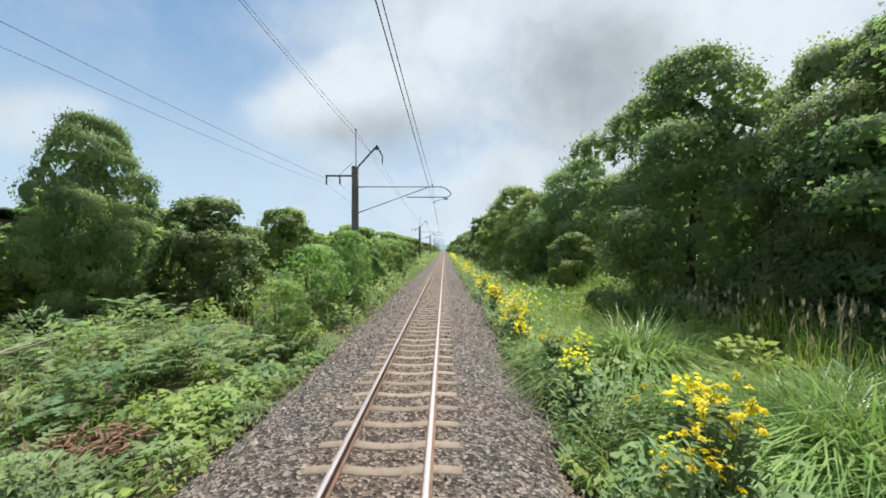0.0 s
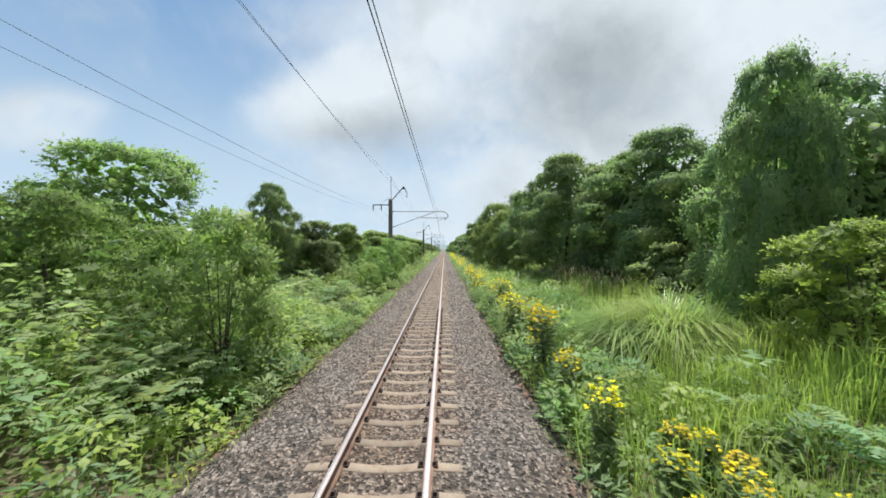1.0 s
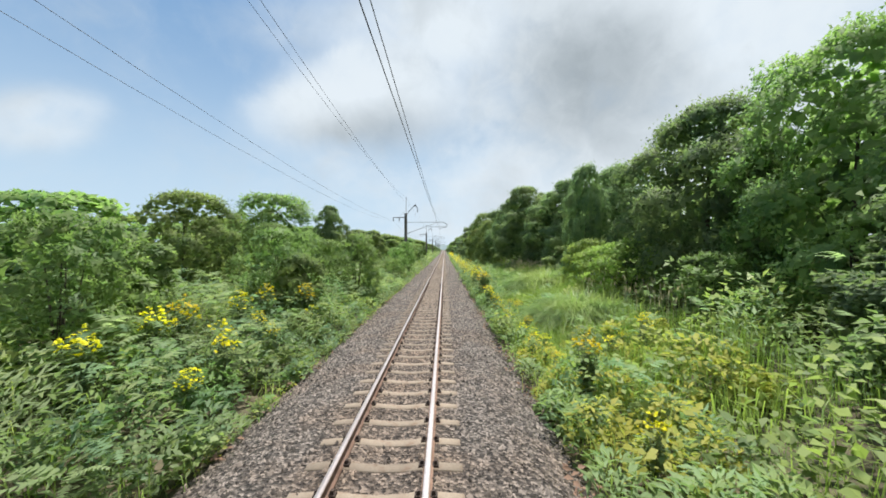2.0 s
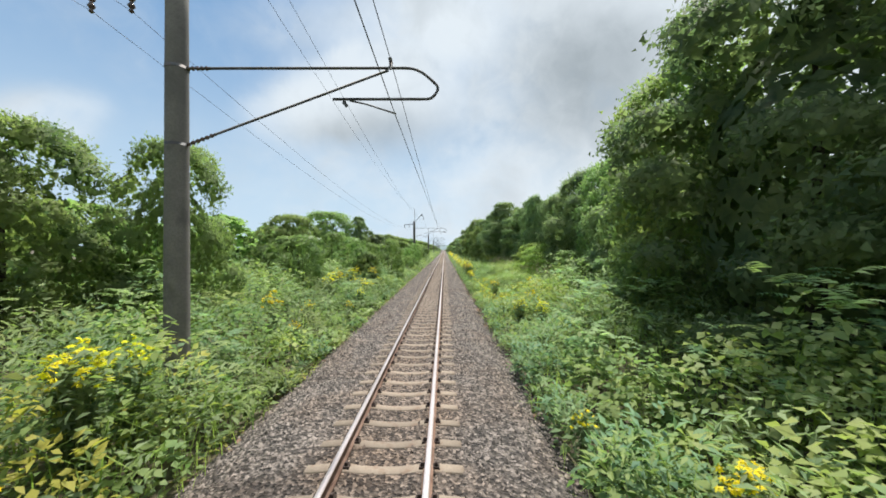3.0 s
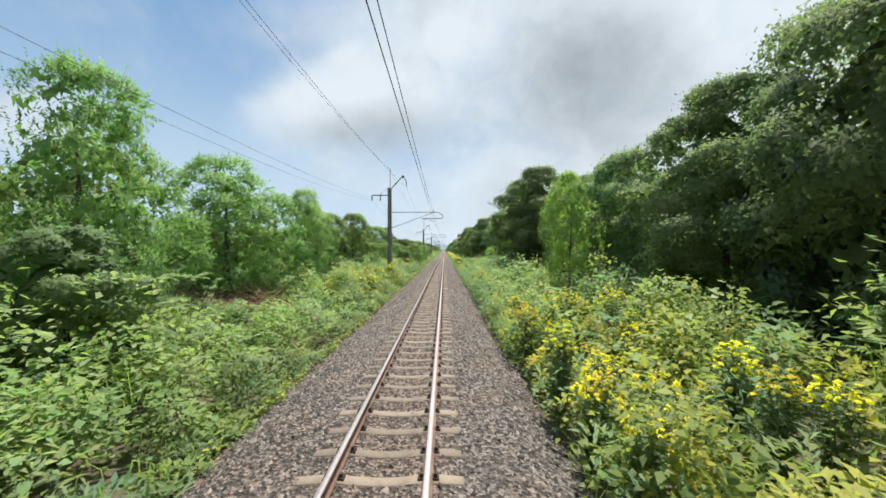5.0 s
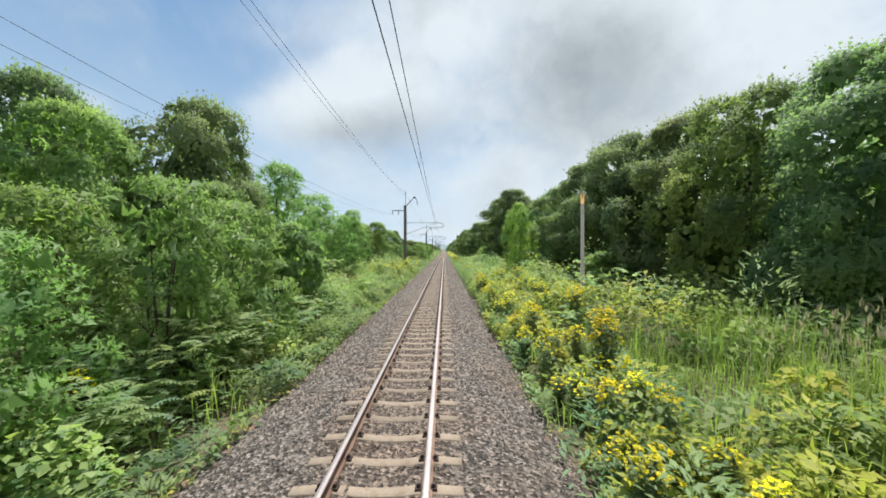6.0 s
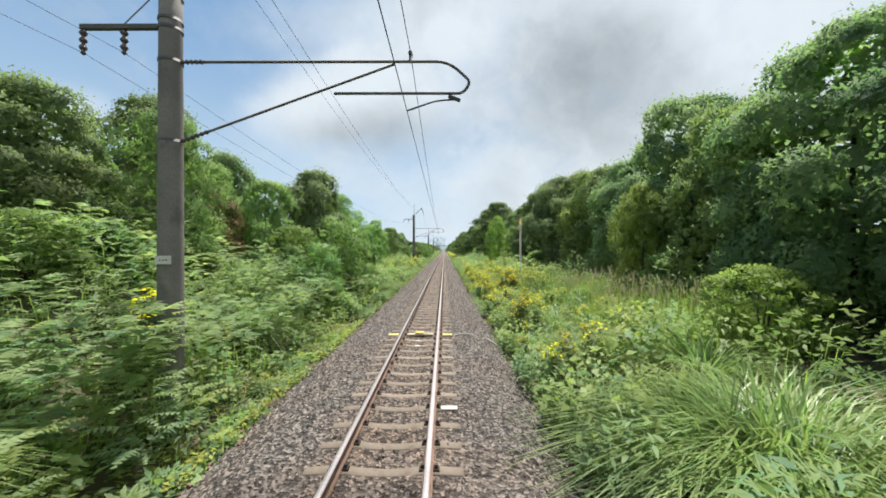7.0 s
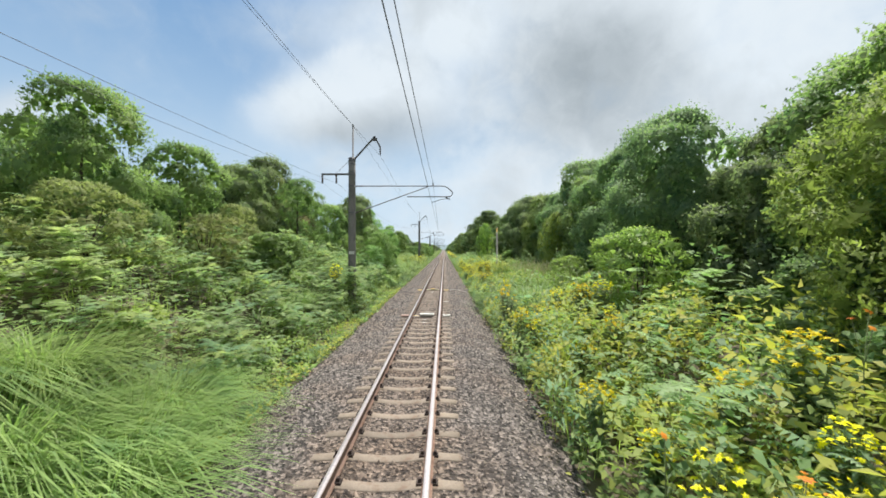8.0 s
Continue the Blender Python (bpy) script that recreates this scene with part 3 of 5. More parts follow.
def on_sleeper(y):
    """The sleeper nearest to y."""
    return FIRST_SLEEPER + round((y - FIRST_SLEEPER) / SPACING) * SPACING


# ---- signalling equipment between the rails ----
def slab(thing, name, x0, x1, z0, z1, depth, mat, label="", bevel=0.008, taper=0.0, y=0.0):
    bm = bmesh.new()
    box(bm, x0, x1, y - depth / 2, y + depth / 2, z0, z1, bevel, taper)
    return part(name, bm, mat, thing, label)


def bolts(thing, xs, y, z):
    for x in xs:
        bm = bmesh.new()
        bmesh.ops.create_cone(bm, cap_ends=True, segments=6, radius1=0.016, radius2=0.013, depth=0.02, matrix=Matrix.Translation((x, y, z)))
        part("bolt", bm, "clip", thing)


def make_yellow_beacon(y):
    ob = tagged(new("track_beacon"), "yellow-painted signal beacon on a cream cross bar between the rails", "signal beacon")
    ob.matrix_basis = pose(0, y, SEAT)
    slab(ob, "cross_bar", -0.42, 0.40, 0.0, 0.035, 0.20, "cream", "worn cream cross bar")
    slab(ob, "housing", -0.17, 0.12, 0.03, 0.075, 0.25, "cream", "cream housing", 0.014, 0.008)
    slab(ob, "lid", -0.155, 0.105, 0.075, 0.094, 0.24, "yellow_paint", "yellow painted lid", 0.006)
    slab(ob, "bracket", 0.14, 0.36, 0.035, 0.06, 0.13, "cream", "cream bracket", 0.006)
    bolts(ob, (-0.36, -0.25, 0.2, 0.31), 0.0, 0.062)
    for x0 in (-1.01, 0.71):
        end = tagged(new("sleeper_end_marker"), "yellow painted plate bolted on the sleeper end", "marker plate", "yellow marker plates")
        end.matrix_basis = pose(x0, y, SEAT - 0.008)
        slab(end, "plate", 0.0, 0.30, 0.0, 0.03, 0.20, "yellow_paint", "", 0.008)
        bolts(end, (0.10, 0.20), 0.0, 0.034)


def make_white_beacon(y):
    ob = tagged(new("track_beacon"), "white-lidded signal box with a dark body between the rails", "signal beacon")
    ob.matrix_basis = pose(0, y, SEAT)
    slab(ob, "body", -0.24, 0.34, 0.0, 0.085, 0.26, "device", "dark grey body", 0.012)
    slab(ob, "lid", -0.10, 0.345, 0.087, 0.105, 0.20, "white_paint", "worn white lid", 0.008)
    slab(ob, "side_lid", -0.235, -0.11, 0.087, 0.10, 0.18, "white_paint", "white side lid", 0.006)
    slab(ob, "slot", -0.05, 0.30, 0.105, 0.110, 0.022, "dark", "dark slot", 0.002, y=0.05)
    slab(ob, "slot", 0.16, 0.30, 0.105, 0.110, 0.022, "dark", "dark slot", 0.002, y=-0.04)
    plate = tagged(new("painted_plate"), "small white plate with a yellow corner on the sleeper", "marker plate")
    plate.matrix_basis = pose(-0.40, y, SEAT - 0.02)
    slab(plate, "plate", -0.09, 0.09, 0.0, 0.04, 0.20, "white_paint")
    slab(plate, "corner", -0.08, 0.085, 0.0405, 0.046, 0.075, "yellow_paint", "yellow corner", 0.001, y=-0.055)
    for x0, mat, label in ((-1.01, "pink_paint", "faded red plate bolted on the sleeper end"), (0.71, "white_paint", "dirty white plate bolted on the sleeper end")):
        end = tagged(new("sleeper_end_marker"), label, "marker plate")
        end.matrix_basis = pose(x0, y, SEAT - 0.008)
        slab(end, "plate", 0.0, 0.30, 0.0, 0.05, 0.21, mat, "", 0.008)
        bolts(end, (0.10, 0.20), 0.0, 0.053)


def paint_mark(y, kind):
    """A white painted shape on the dished middle of a sleeper."""
    bm = bmesh.new()
    if kind == "triangle":
        outline = [(-0.13, -0.065), (0.13, -0.065), (0.05, 0.07), (-0.05, 0.07)]
    elif kind == "down":
        outline = [(-0.12, 0.07), (0.12, 0.07), (0.03, -0.065), (-0.03, -0.065)]
    elif kind == "round":
        outline = [(0.12 * math.cos(a * 0.785), 0.068 * math.sin(a * 0.785)) for a in range(8)]
    else:
        outline = [(-0.14, -0.075), (0.14, -0.075), (0.14, 0.075), (-0.14, 0.075)]
    if kind != "end":
        outline = [(x * 0.72, q * 0.85) for x, q in outline]
    low = [bm.verts.new((x, q, 0)) for x, q in outline]
    top = [bm.verts.new((x, q, 0.003)) for x, q in outline]
    bm.faces.new(top)
    for k in range(len(low)):
        bm.faces.new((low[k], low[(k + 1) % len(low)], top[(k + 1) % len(low)], top[k]))
    return bm


def make_paint_marks():
    for y, x, z, kind in ((-80.46 - 1.2, 0, 0, "round"), (-80.46 - 0.6, 0, 0, "triangle"), (-80.46 + 0.6, 0, 0, "triangle"), (-80.46 + 1.2, 0, 0, "round"),
                          (-89.85 - 0.6, 0, 0, "triangle"), (-89.85 + 0.6, 0, 0, "down"), (-89.85 + 1.2, 0, 0, "down"), (-89.85 - 1.2, 0, 0, "triangle"),
                          (-40.87, 0.86, 0.032, "end"), (-86.1, 0.86, 0.032, "end")):
        ob = part("painted_mark", paint_mark(y, kind), "worn_white", track, "white paint mark on a sleeper")
        ob.matrix_basis = pose(x - 0.01, on_sleeper(y), SEAT - 0.034 + z)


make_yellow_beacon(on_sleeper(-80.46))
make_white_beacon(on_sleeper(-89.85))
make_paint_marks()


# ---- overhead line ----
POLE_X = -4.15


def insulator(thing, at, way, length, discs=4, radius=0.055, label="dark ribbed insulator"):
    at, way = np.asarray(at, float), unit(np.asarray(way, float))
    n = discs * 4 + 3
    d = np.linspace(0, length, n)
    r = [0.014 if k < 1 or k > n - 2 else (radius if (k - 1) % 4 == 1 else radius * (0.75 if (k - 1) % 4 in (0, 2) else 0.35)) for k in range(n)]
    child("insulator", tubes_mesh("insulator", [(at[None] + way[None] * d[:, None], r)], "porcelain", 8), thing, label)


def arc(points, steps=4):
    """Rounds the inner corners of a bent bar."""
    pts = [np.asarray(p, float) for p in points]
    out = [pts[0]]
    for a, b, c in zip(pts, pts[1:], pts[2:]):
        u, w = unit(a - b), unit(c - b)
        reach = min(np.linalg.norm(a - b), np.linalg.norm(c - b)) * 0.42
        for k in range(steps + 1):
            t = k / steps
            out.append((1 - t) ** 2 * (b + u * reach) + 2 * t * (1 - t) * b + t * t * (b + w * reach))
    return out + [pts[-1]]


def make_pole(y, top, spike, arm_z, tube_z, brace_z, end_x, hang_x, contact_x, plate=False, pull_left=False, brace_gap=0.28, lower=2.45):
    """One line pole with its cross arm, swinging bracket, top bracket and mast."""
    ob = tagged(new("catenary_pole"), "grey round concrete line pole with pipe bracket over the track", "catenary pole", "line poles along the track")
    ob.matrix_basis = pose(POLE_X, y, 0)
    foot = float(ground_height(POLE_X, y)) - 0.3
    child("pole", tubes_mesh("pole", [([(0, 0, z) for z in np.linspace(foot, top, 9)], np.linspace(0.215, 0.178, 9))], "pole", 20), ob, "round concrete shaft")
    for z in (top - 0.04, top - 0.16, top - 0.34, arm_z - 0.06, arm_z + 0.10, tube_z, brace_z):
        child("clamp_band", tubes_mesh("clamp_band", [([(0, 0, z - 0.025), (0, 0, z + 0.025)], 0.198)], "steel", 16), ob)
    child("mast", tubes_mesh("mast", [([(0.05, 0, top - 0.35), (0.05, 0, spike - 0.1)], 0.038)], "steel", 8), ob, "thin steel mast on the pole top")
    child("wire_clamp", tubes_mesh("wire_clamp", [([(0.05, -0.09, spike - 0.04), (0.05, 0.09, spike - 0.04)], 0.045), ([(0.05, 0, spike - 0.14), (0.05, 0, spike)], 0.03)], "steel", 8), ob)
    # bent arm over the pole top with a hanging insulator
    hook = [(0.10, 0, top - 0.10), (1.20, 0, top + 1.12), (1.48, 0, top + 0.62)]
    bm = bmesh.new()
    for a, b in zip(hook, hook[1:]):
        a, b = Vector(a), Vector(b)
        m = Matrix.Translation((a + b) / 2) @ (b - a).to_track_quat("Z", "Y").to_matrix().to_4x4() @ Matrix.Diagonal((0.075, 0.075, (b - a).length + 0.06, 1))
        bmesh.ops.create_cube(bm, size=1, matrix=m)
    bmesh.ops.create_cube(bm, size=1, matrix=Matrix.Translation((1.22, 0, top + 0.98)) @ Matrix.Diagonal((0.22, 0.06, 0.16, 1)))
    part("top_bracket", bm, "steel", ob, "angled steel bracket on the pole top")
    insulator(ob, (1.50, 0, top + 0.62), (0, 0, -1), 0.48, 4, 0.05)
    # cross arm to the left, with two hanging insulators
    bm = bmesh.new()
    box(bm, -1.62, -0.15, -0.045, 0.045, arm_z - 0.045, arm_z + 0.045, 0.008)
    part("cross_arm", bm, "steel", ob, "short steel cross arm")
    child("stay", tubes_mesh("stay", [([(-0.9, 0, arm_z), (-0.12, 0, arm_z + 0.75)], 0.012)], "steel", 5), ob)
    for x in (-1.58, -0.84):
        insulator(ob, (x, 0, arm_z - 0.04), (0, 0, -1), 0.46, 3, 0.065)
    # pipe bracket reaching over the track
    ex = end_x - POLE_X
    child("upper_pipe", tubes_mesh("upper_pipe", [(arc([(0.5, 0, tube_z), (ex - 0.40, 0, tube_z), (ex, 0, tube_z - 0.36), (ex - 0.14, 0, tube_z - 0.57), (ex - lower, 0, tube_z - 0.57)]), 0.027)], "steel", 8), ob, "bent galvanised pipe of the bracket")
    insulator(ob, (0.17, 0, tube_z), (1, 0, 0), 0.46, 5, 0.045, "ribbed insulator of the pipe bracket")
    hx = hang_x - POLE_X
    foot_b, head_b = np.array((0.18, 0, brace_z)), np.array((hx - brace_gap, 0, tube_z - 0.04))
    way = unit(head_b - foot_b)
    child("brace_pipe", tubes_mesh("brace_pipe", [([foot_b + way * 0.55, head_b], 0.025)], "steel", 8), ob, "slanting brace pipe")
    insulator(ob, foot_b, way, 0.58, 6, 0.042, "ribbed insulator of the brace")
    child("hanger_clamp", tubes_mesh("hanger_clamp", [([(hx, 0, tube_z - 0.02), (hx, 0, tube_z + 0.15)], 0.03), ([(hx, -0.08, tube_z + 0.13), (hx, 0.08, tube_z + 0.13)], 0.035)], "steel", 8), ob)
    cx = contact_x - POLE_X
    if pull_left:
        steady = [(cx - 0.85, 0, tube_z - 0.60), (cx - 0.55, 0, tube_z - 0.66), (cx, 0, tube_z - 0.84)]
    else:
        steady = [(ex - 0.28, 0, tube_z - 0.68), (ex - 0.62, 0, tube_z - 0.70), (cx, 0, tube_z - 0.88)]
    child("steady_arm", tubes_mesh("steady_arm", [(arc(steady), 0.016)], "steel", 6), ob, "thin curved steady arm")
    s = steady[0][0]
    child("steady_clamp", tubes_mesh("steady_clamp", [([(s + (0.09 if not pull_left else -0.05), 0, tube_z - 0.70), (s - 0.12, 0, tube_z - 0.62)], 0.035), ([(s - 0.1, 0, tube_z - 0.57), (s - 0.1, 0, tube_z - 0.66)], 0.022)], "steel", 6), ob)
    if plate:
        bm = bmesh.new()
        box(bm, -0.145, 0.145, -0.006, 0.006, -0.075, 0.075, 0.004)
        p = part("number_plate", bm, "white_paint", ob, "small white enamel plate with dark bars")
        p.matrix_basis = pose(0.03, -0.222, 2.40, 0, 0, 0)
        for dx in (-0.05, 0.01, 0.06):
            bm = bmesh.new()
            box(bm, dx - 0.012, dx + 0.012, -0.009, -0.0065, -0.02, 0.015)
            part("bar", bm, "dark", p)
    return ob


POLES = [-85.63, -33.08, 20.26, 73.4, 126.2, 179.0, 232.0, 285.0, 338.0]
make_pole(POLES[0], 7.45, 9.22, 6.58, 5.95, 4.52, 1.24, 0.16, 0.10, plate=True)
make_pole(POLES[1], 8.07, 9.78, 7.43, 5.91, 4.50, 0.68, -0.22, -0.12, pull_left=True, brace_gap=0.04, lower=1.96)
for k, y in enumerate(POLES[2:]):
    make_pole(y, 7.15, 9.20, 6.63, 6.02, 4.60, 1.15 if k % 2 == 0 else 0.8, 0.10 if k % 2 == 0 else -0.15, 0.12 if k % 2 == 0 else -0.12, pull_left=k % 2 == 1, brace_gap=0.28 - 0.24 * (k % 2), lower=2.45 - 0.49 * (k % 2))


def make_wires():
    """Wires sagging from pole to pole; the first span runs on behind the walk."""
    tops = [7.45, 8.07] + [7.15] * 7
    arms = [6.58, 7.43] + [6.63] * 7
    spikes = [9.22, 9.78] + [9.20] * 7
    tubes = [5.95, 5.91] + [6.02] * 7
    hang = [0.16, -0.22] + [0.10, -0.15] * 4
    con = [0.10, -0.12] + [0.17, -0.12] * 4
    ys = [POLES[0] - 52.5] + POLES

    def run(xs, zs, sag, shift=0.0):
        xs, zs = [xs[0] + shift] + list(xs), [(zs[0] + zs[1]) / 2] + list(zs)
        pts = []
        for k in range(len(POLES)):
            for t in np.linspace(0, 1, 13)[:-1]:
                pts.append((xs[k] + (xs[k + 1] - xs[k]) * t, ys[k] + (ys[k + 1] - ys[k]) * t, zs[k] + (zs[k + 1] - zs[k]) * t - 4 * sag * t * (1 - t)))
        return pts

    def wire(name, points, r, label):
        return tagged(new(name, tubes_mesh(name, [(points, r)], "wire", 5)), label, "overhead wire")

    low = run(con, [z - 0.90 for z in tubes], 0.02, 0.18)
    high = run(hang, [z + 0.15 for z in tubes], 0.62)
    wire("contact_wire", low, 0.0075, "dark contact wire over the track")
    messenger = wire("messenger_wire", high, 0.0075, "dark messenger wire that carries the contact wire")
    for k in range(4, len(low) - 60, 4):
        a, b = low[k], high[k]
        if k % 12:
            child("dropper", tubes_mesh("dropper", [([a, b], 0.0035)], "wire", 4), messenger)
    for dx in (-1.58, -0.84):
        wire("power_wire", run([POLE_X + dx] * 9, [z - 0.46 for z in arms], 1.05), 0.0048, "thin dark power wire on the cross arms")
    wire("feeder_wire", run([POLE_X + 1.5] * 9, [z + 0.12 for z in tops], 1.0), 0.0055, "dark feeder wire under the pole-top brackets")
    wire("earth_wire", run([POLE_X + 0.05] * 9, [z - 0.04 for z in spikes], 1.0), 0.006, "thin earth wire along the mast tips")


make_wires()


# ---- trees and shrubs ----
def crown_width(t, shape):
    """Breadth of a crown, 0 to 1, at the part t of its height: widest at a third, skirted below, domed above."""
    return np.where(t < 0.35, 0.80 + 0.20 * t / 0.35, (1 - np.clip((t - 0.35) / 0.65, 0, 0.995) ** 2) ** (0.58 + 0.35 * shape))


def crown_arrays(rng, height, low, radius, lobes, leaves, size, slim=0.5, shape=1.0, sprays=1, inner=0.18, flat=1.0, loose=False):
    """Leaves over many uneven clumps that stand out all round from a crown between low and height, and a layer of larger ones beneath."""
    tall = height - low
    k = np.arange(lobes)
    t = np.clip(((k + 0.5) / lobes) ** 0.9 + rng.normal(0, 0.03, lobes), 0.02, 0.97)
    a = k * 2.39996 + rng.normal(0, 0.25, lobes)
    lobe_r = radius * (rng.uniform(0.11, 0.26, lobes) if loose else rng.uniform(0.14, 0.33, lobes))
    reach = (rng.uniform(0.40, 1.10, lobes) if loose else rng.uniform(0.58, 0.98, lobes)) * crown_width(t, shape) * radius
    high = np.minimum(low + t * tall, height - 1.15 * lobe_r * flat)
    centre = np.stack([np.cos(a) * reach, np.sin(a) * reach, np.maximum(high, low + 0.5 * lobe_r)], 1)
    outward = unit(np.stack([np.cos(a), np.sin(a), 2.2 * (t - 0.4)], 1))
    stretch = np.stack([rng.uniform(0.85, 1.3, lobes), rng.uniform(0.85, 1.3, lobes), rng.uniform(0.8, 1.1, lobes) * flat], 1)
    tries = leaves * 4
    which = rng.choice(lobes, tries, p=lobe_r ** 2 / (lobe_r ** 2).sum())
    d = unit(rng.normal(size=(tries, 3)) + 0.8 * outward[which] + np.array([0, 0, 0.35]))
    far = 1.0 + rng.normal(0, 0.085, tries) + 0.40 * rng.random(tries) * (rng.random(tries) < 0.14)
    at = centre[which] + d * stretch[which] * (lobe_r[which] * far)[:, None]
    # only the outside of the clumps keeps its leaves
    deep = np.full(tries, 9.0)
    for j in range(lobes):
        own = np.sqrt((((at - centre[j]) / (stretch[j] * lobe_r[j])) ** 2).sum(1))
        deep = np.minimum(deep, np.where(which == j, 9.0, own))
    number = int(leaves * inner)
    # leafier towards the open side, thinner where it stands against its neighbours
    pick = np.where((deep > 0.84) & ((at[:, 0] > -0.2 * radius) | (rng.random(tries) < 0.15)))[0][:leaves - number]
    t, a = rng.random(number) ** 0.8, rng.uniform(0, 6.283, number)
    wide = 0.60 * radius * crown_width(t, shape)
    under = np.stack([np.cos(a) * wide, np.sin(a) * wide, low + (0.04 + 0.80 * t) * tall], 1)
    below = np.where(deep > 0.84)[0][-number:]
    under = np.where((np.arange(number) % 3 > 0)[:, None], centre[which[below]] + d[below] * stretch[which[below]] * (0.74 * lobe_r[which[below]])[:, None], under)
    lean = np.where((np.arange(number) % 3 > 0)[:, None], d[below], unit(np.stack([np.cos(a), np.sin(a), 2.0 * (t - 0.4)], 1)))
    at, d = np.concatenate([at[pick], under]), np.concatenate([d[pick], lean])
    back = np.arange(len(at)) >= len(at) - number
    big = np.where(back, 2.8, 1.0)
    soft = unit(d + np.array([0, 0, 0.10]))
    if sprays > 1:
        soft = np.repeat(soft, sprays, 0)
        axis = unit(0.55 * rng.normal(size=d.shape) + d + np.array([0, 0, 0.05]))
        along_axis = (np.tile(np.arange(sprays), len(at)) * size * 0.58)[:, None]
        at = np.repeat(at, sprays, 0) + np.repeat(axis, sprays, 0) * along_axis
        d, big, back = np.repeat(d, sprays, 0), np.repeat(big, sprays), np.repeat(back, sprays)
    n = len(at)
    way = unit(d * 0.5 + rng.normal(0, 0.55, (n, 3)) + np.array([0, 0, -0.35]))
    face = unit(d + np.array([0, 0, 0.7]) + rng.normal(0, 0.4, (n, 3)))
    # the layer beneath lies flat
    face = np.where(back[:, None], unit(d + rng.normal(0, 0.15, (n, 3))), face)
    way = np.where(back[:, None], unit(np.cross(face, rng.normal(size=(n, 3)))), way)
    length = size * big * rng.uniform(0.65, 1.35, n)
    normals = np.repeat(unit(0.72 * soft + 0.28 * face), 3, 0)
    return small_leaf_arrays(at - way * length[:, None] * 0.5, way, face, length, length * slim), normals, centre


def small_leaf_arrays(at, way, face, length, width):
    """Small leaves of one face each, for crowns."""
    way = unit(way)
    side = unit(np.cross(way, face)) * width[:, None] * 0.5
    root = at + way * (length * 0.3)[:, None]
    v = np.stack([at - side * 0.5, root + side, at + way * length[:, None]], 1).reshape(-1, 3)
    return v, np.arange(len(v)).reshape(-1, 3)


def tree_model(seed, height, low, radius, mat, lobes, leaves, size, slim=0.55, label="", category="tree", name="tree", stems=1, shape=1.0, sprays=1, inner=0.18, flat=1.0, loose=False):
    """One tree or shrub: trunk with limbs, and a crown of separate leaves."""
    rng = np.random.default_rng(seed)
    ob = tagged(new(name), label, category)
    (v, f), normals, centre = crown_arrays(rng, height, low, radius, lobes, leaves, size, slim, shape, sprays, inner, flat, loose)
    runs = []
    thick = 0.022 * height + 0.02
    for s in range(stems):
        a = rng.uniform(0, 6.283)
        lean = (0.25 if stems > 1 else 0.06) * radius
        zs = np.linspace(-0.35, low + (height - low) * 0.72, 7)
        t = (zs + 0.35) / (zs[-1] + 0.35)
        path = np.stack([np.cos(a) * lean * t + 0.06 * np.sin(t * 5 + s), np.sin(a) * lean * t + 0.05 * np.cos(t * 4 + a), zs], 1)
        r = thick / math.sqrt(stems) * (1 - 0.85 * t)
        runs.append((path, r + 0.008))
        for c in centre[s::stems][:7]:
            k = rng.integers(2, 6)
            start = path[k]
            if c[2] < start[2] + 0.1:
                start = path[1]
            bend = (start + c) / 2 + np.array([0, 0, -0.12 * radius])
            runs.append((np.stack([start, bend, c]), np.array([r[k] * 0.55 + 0.01, r[k] * 0.35 + 0.008, 0.006])))
    child("trunk" if stems == 1 else "wood", tubes_mesh("trunk", runs, "bark", 4, False), ob)
    child("crown" if name == "tree" else "foliage", mesh_of("crown", v, f, mat, normals=normals), ob)
    return ob


LATER = []  # the first of each model moves to its own place once all its copies stand


def stand(model, m):
    """Stands a model, or a copy of it where it already has a place, at the pose m."""
    if any(model == held for held, _ in LATER):
        return copy_thing(model, m)
    LATER.append((model, m))
    return model


def along(model, x, y, top, wide, turn, base_top=7.7, base_wide=3.2):
    """Stands a tree on the ground, its top at a height over the rails."""
    z = float(ground_height(x, y))
    sz, sx = (top - z) / base_top, wide / base_wide
    return stand(model, pose(x, y, z - 0.02, 0, 0, turn) @ Matrix.Diagonal((sx, sx, sz, 1)))


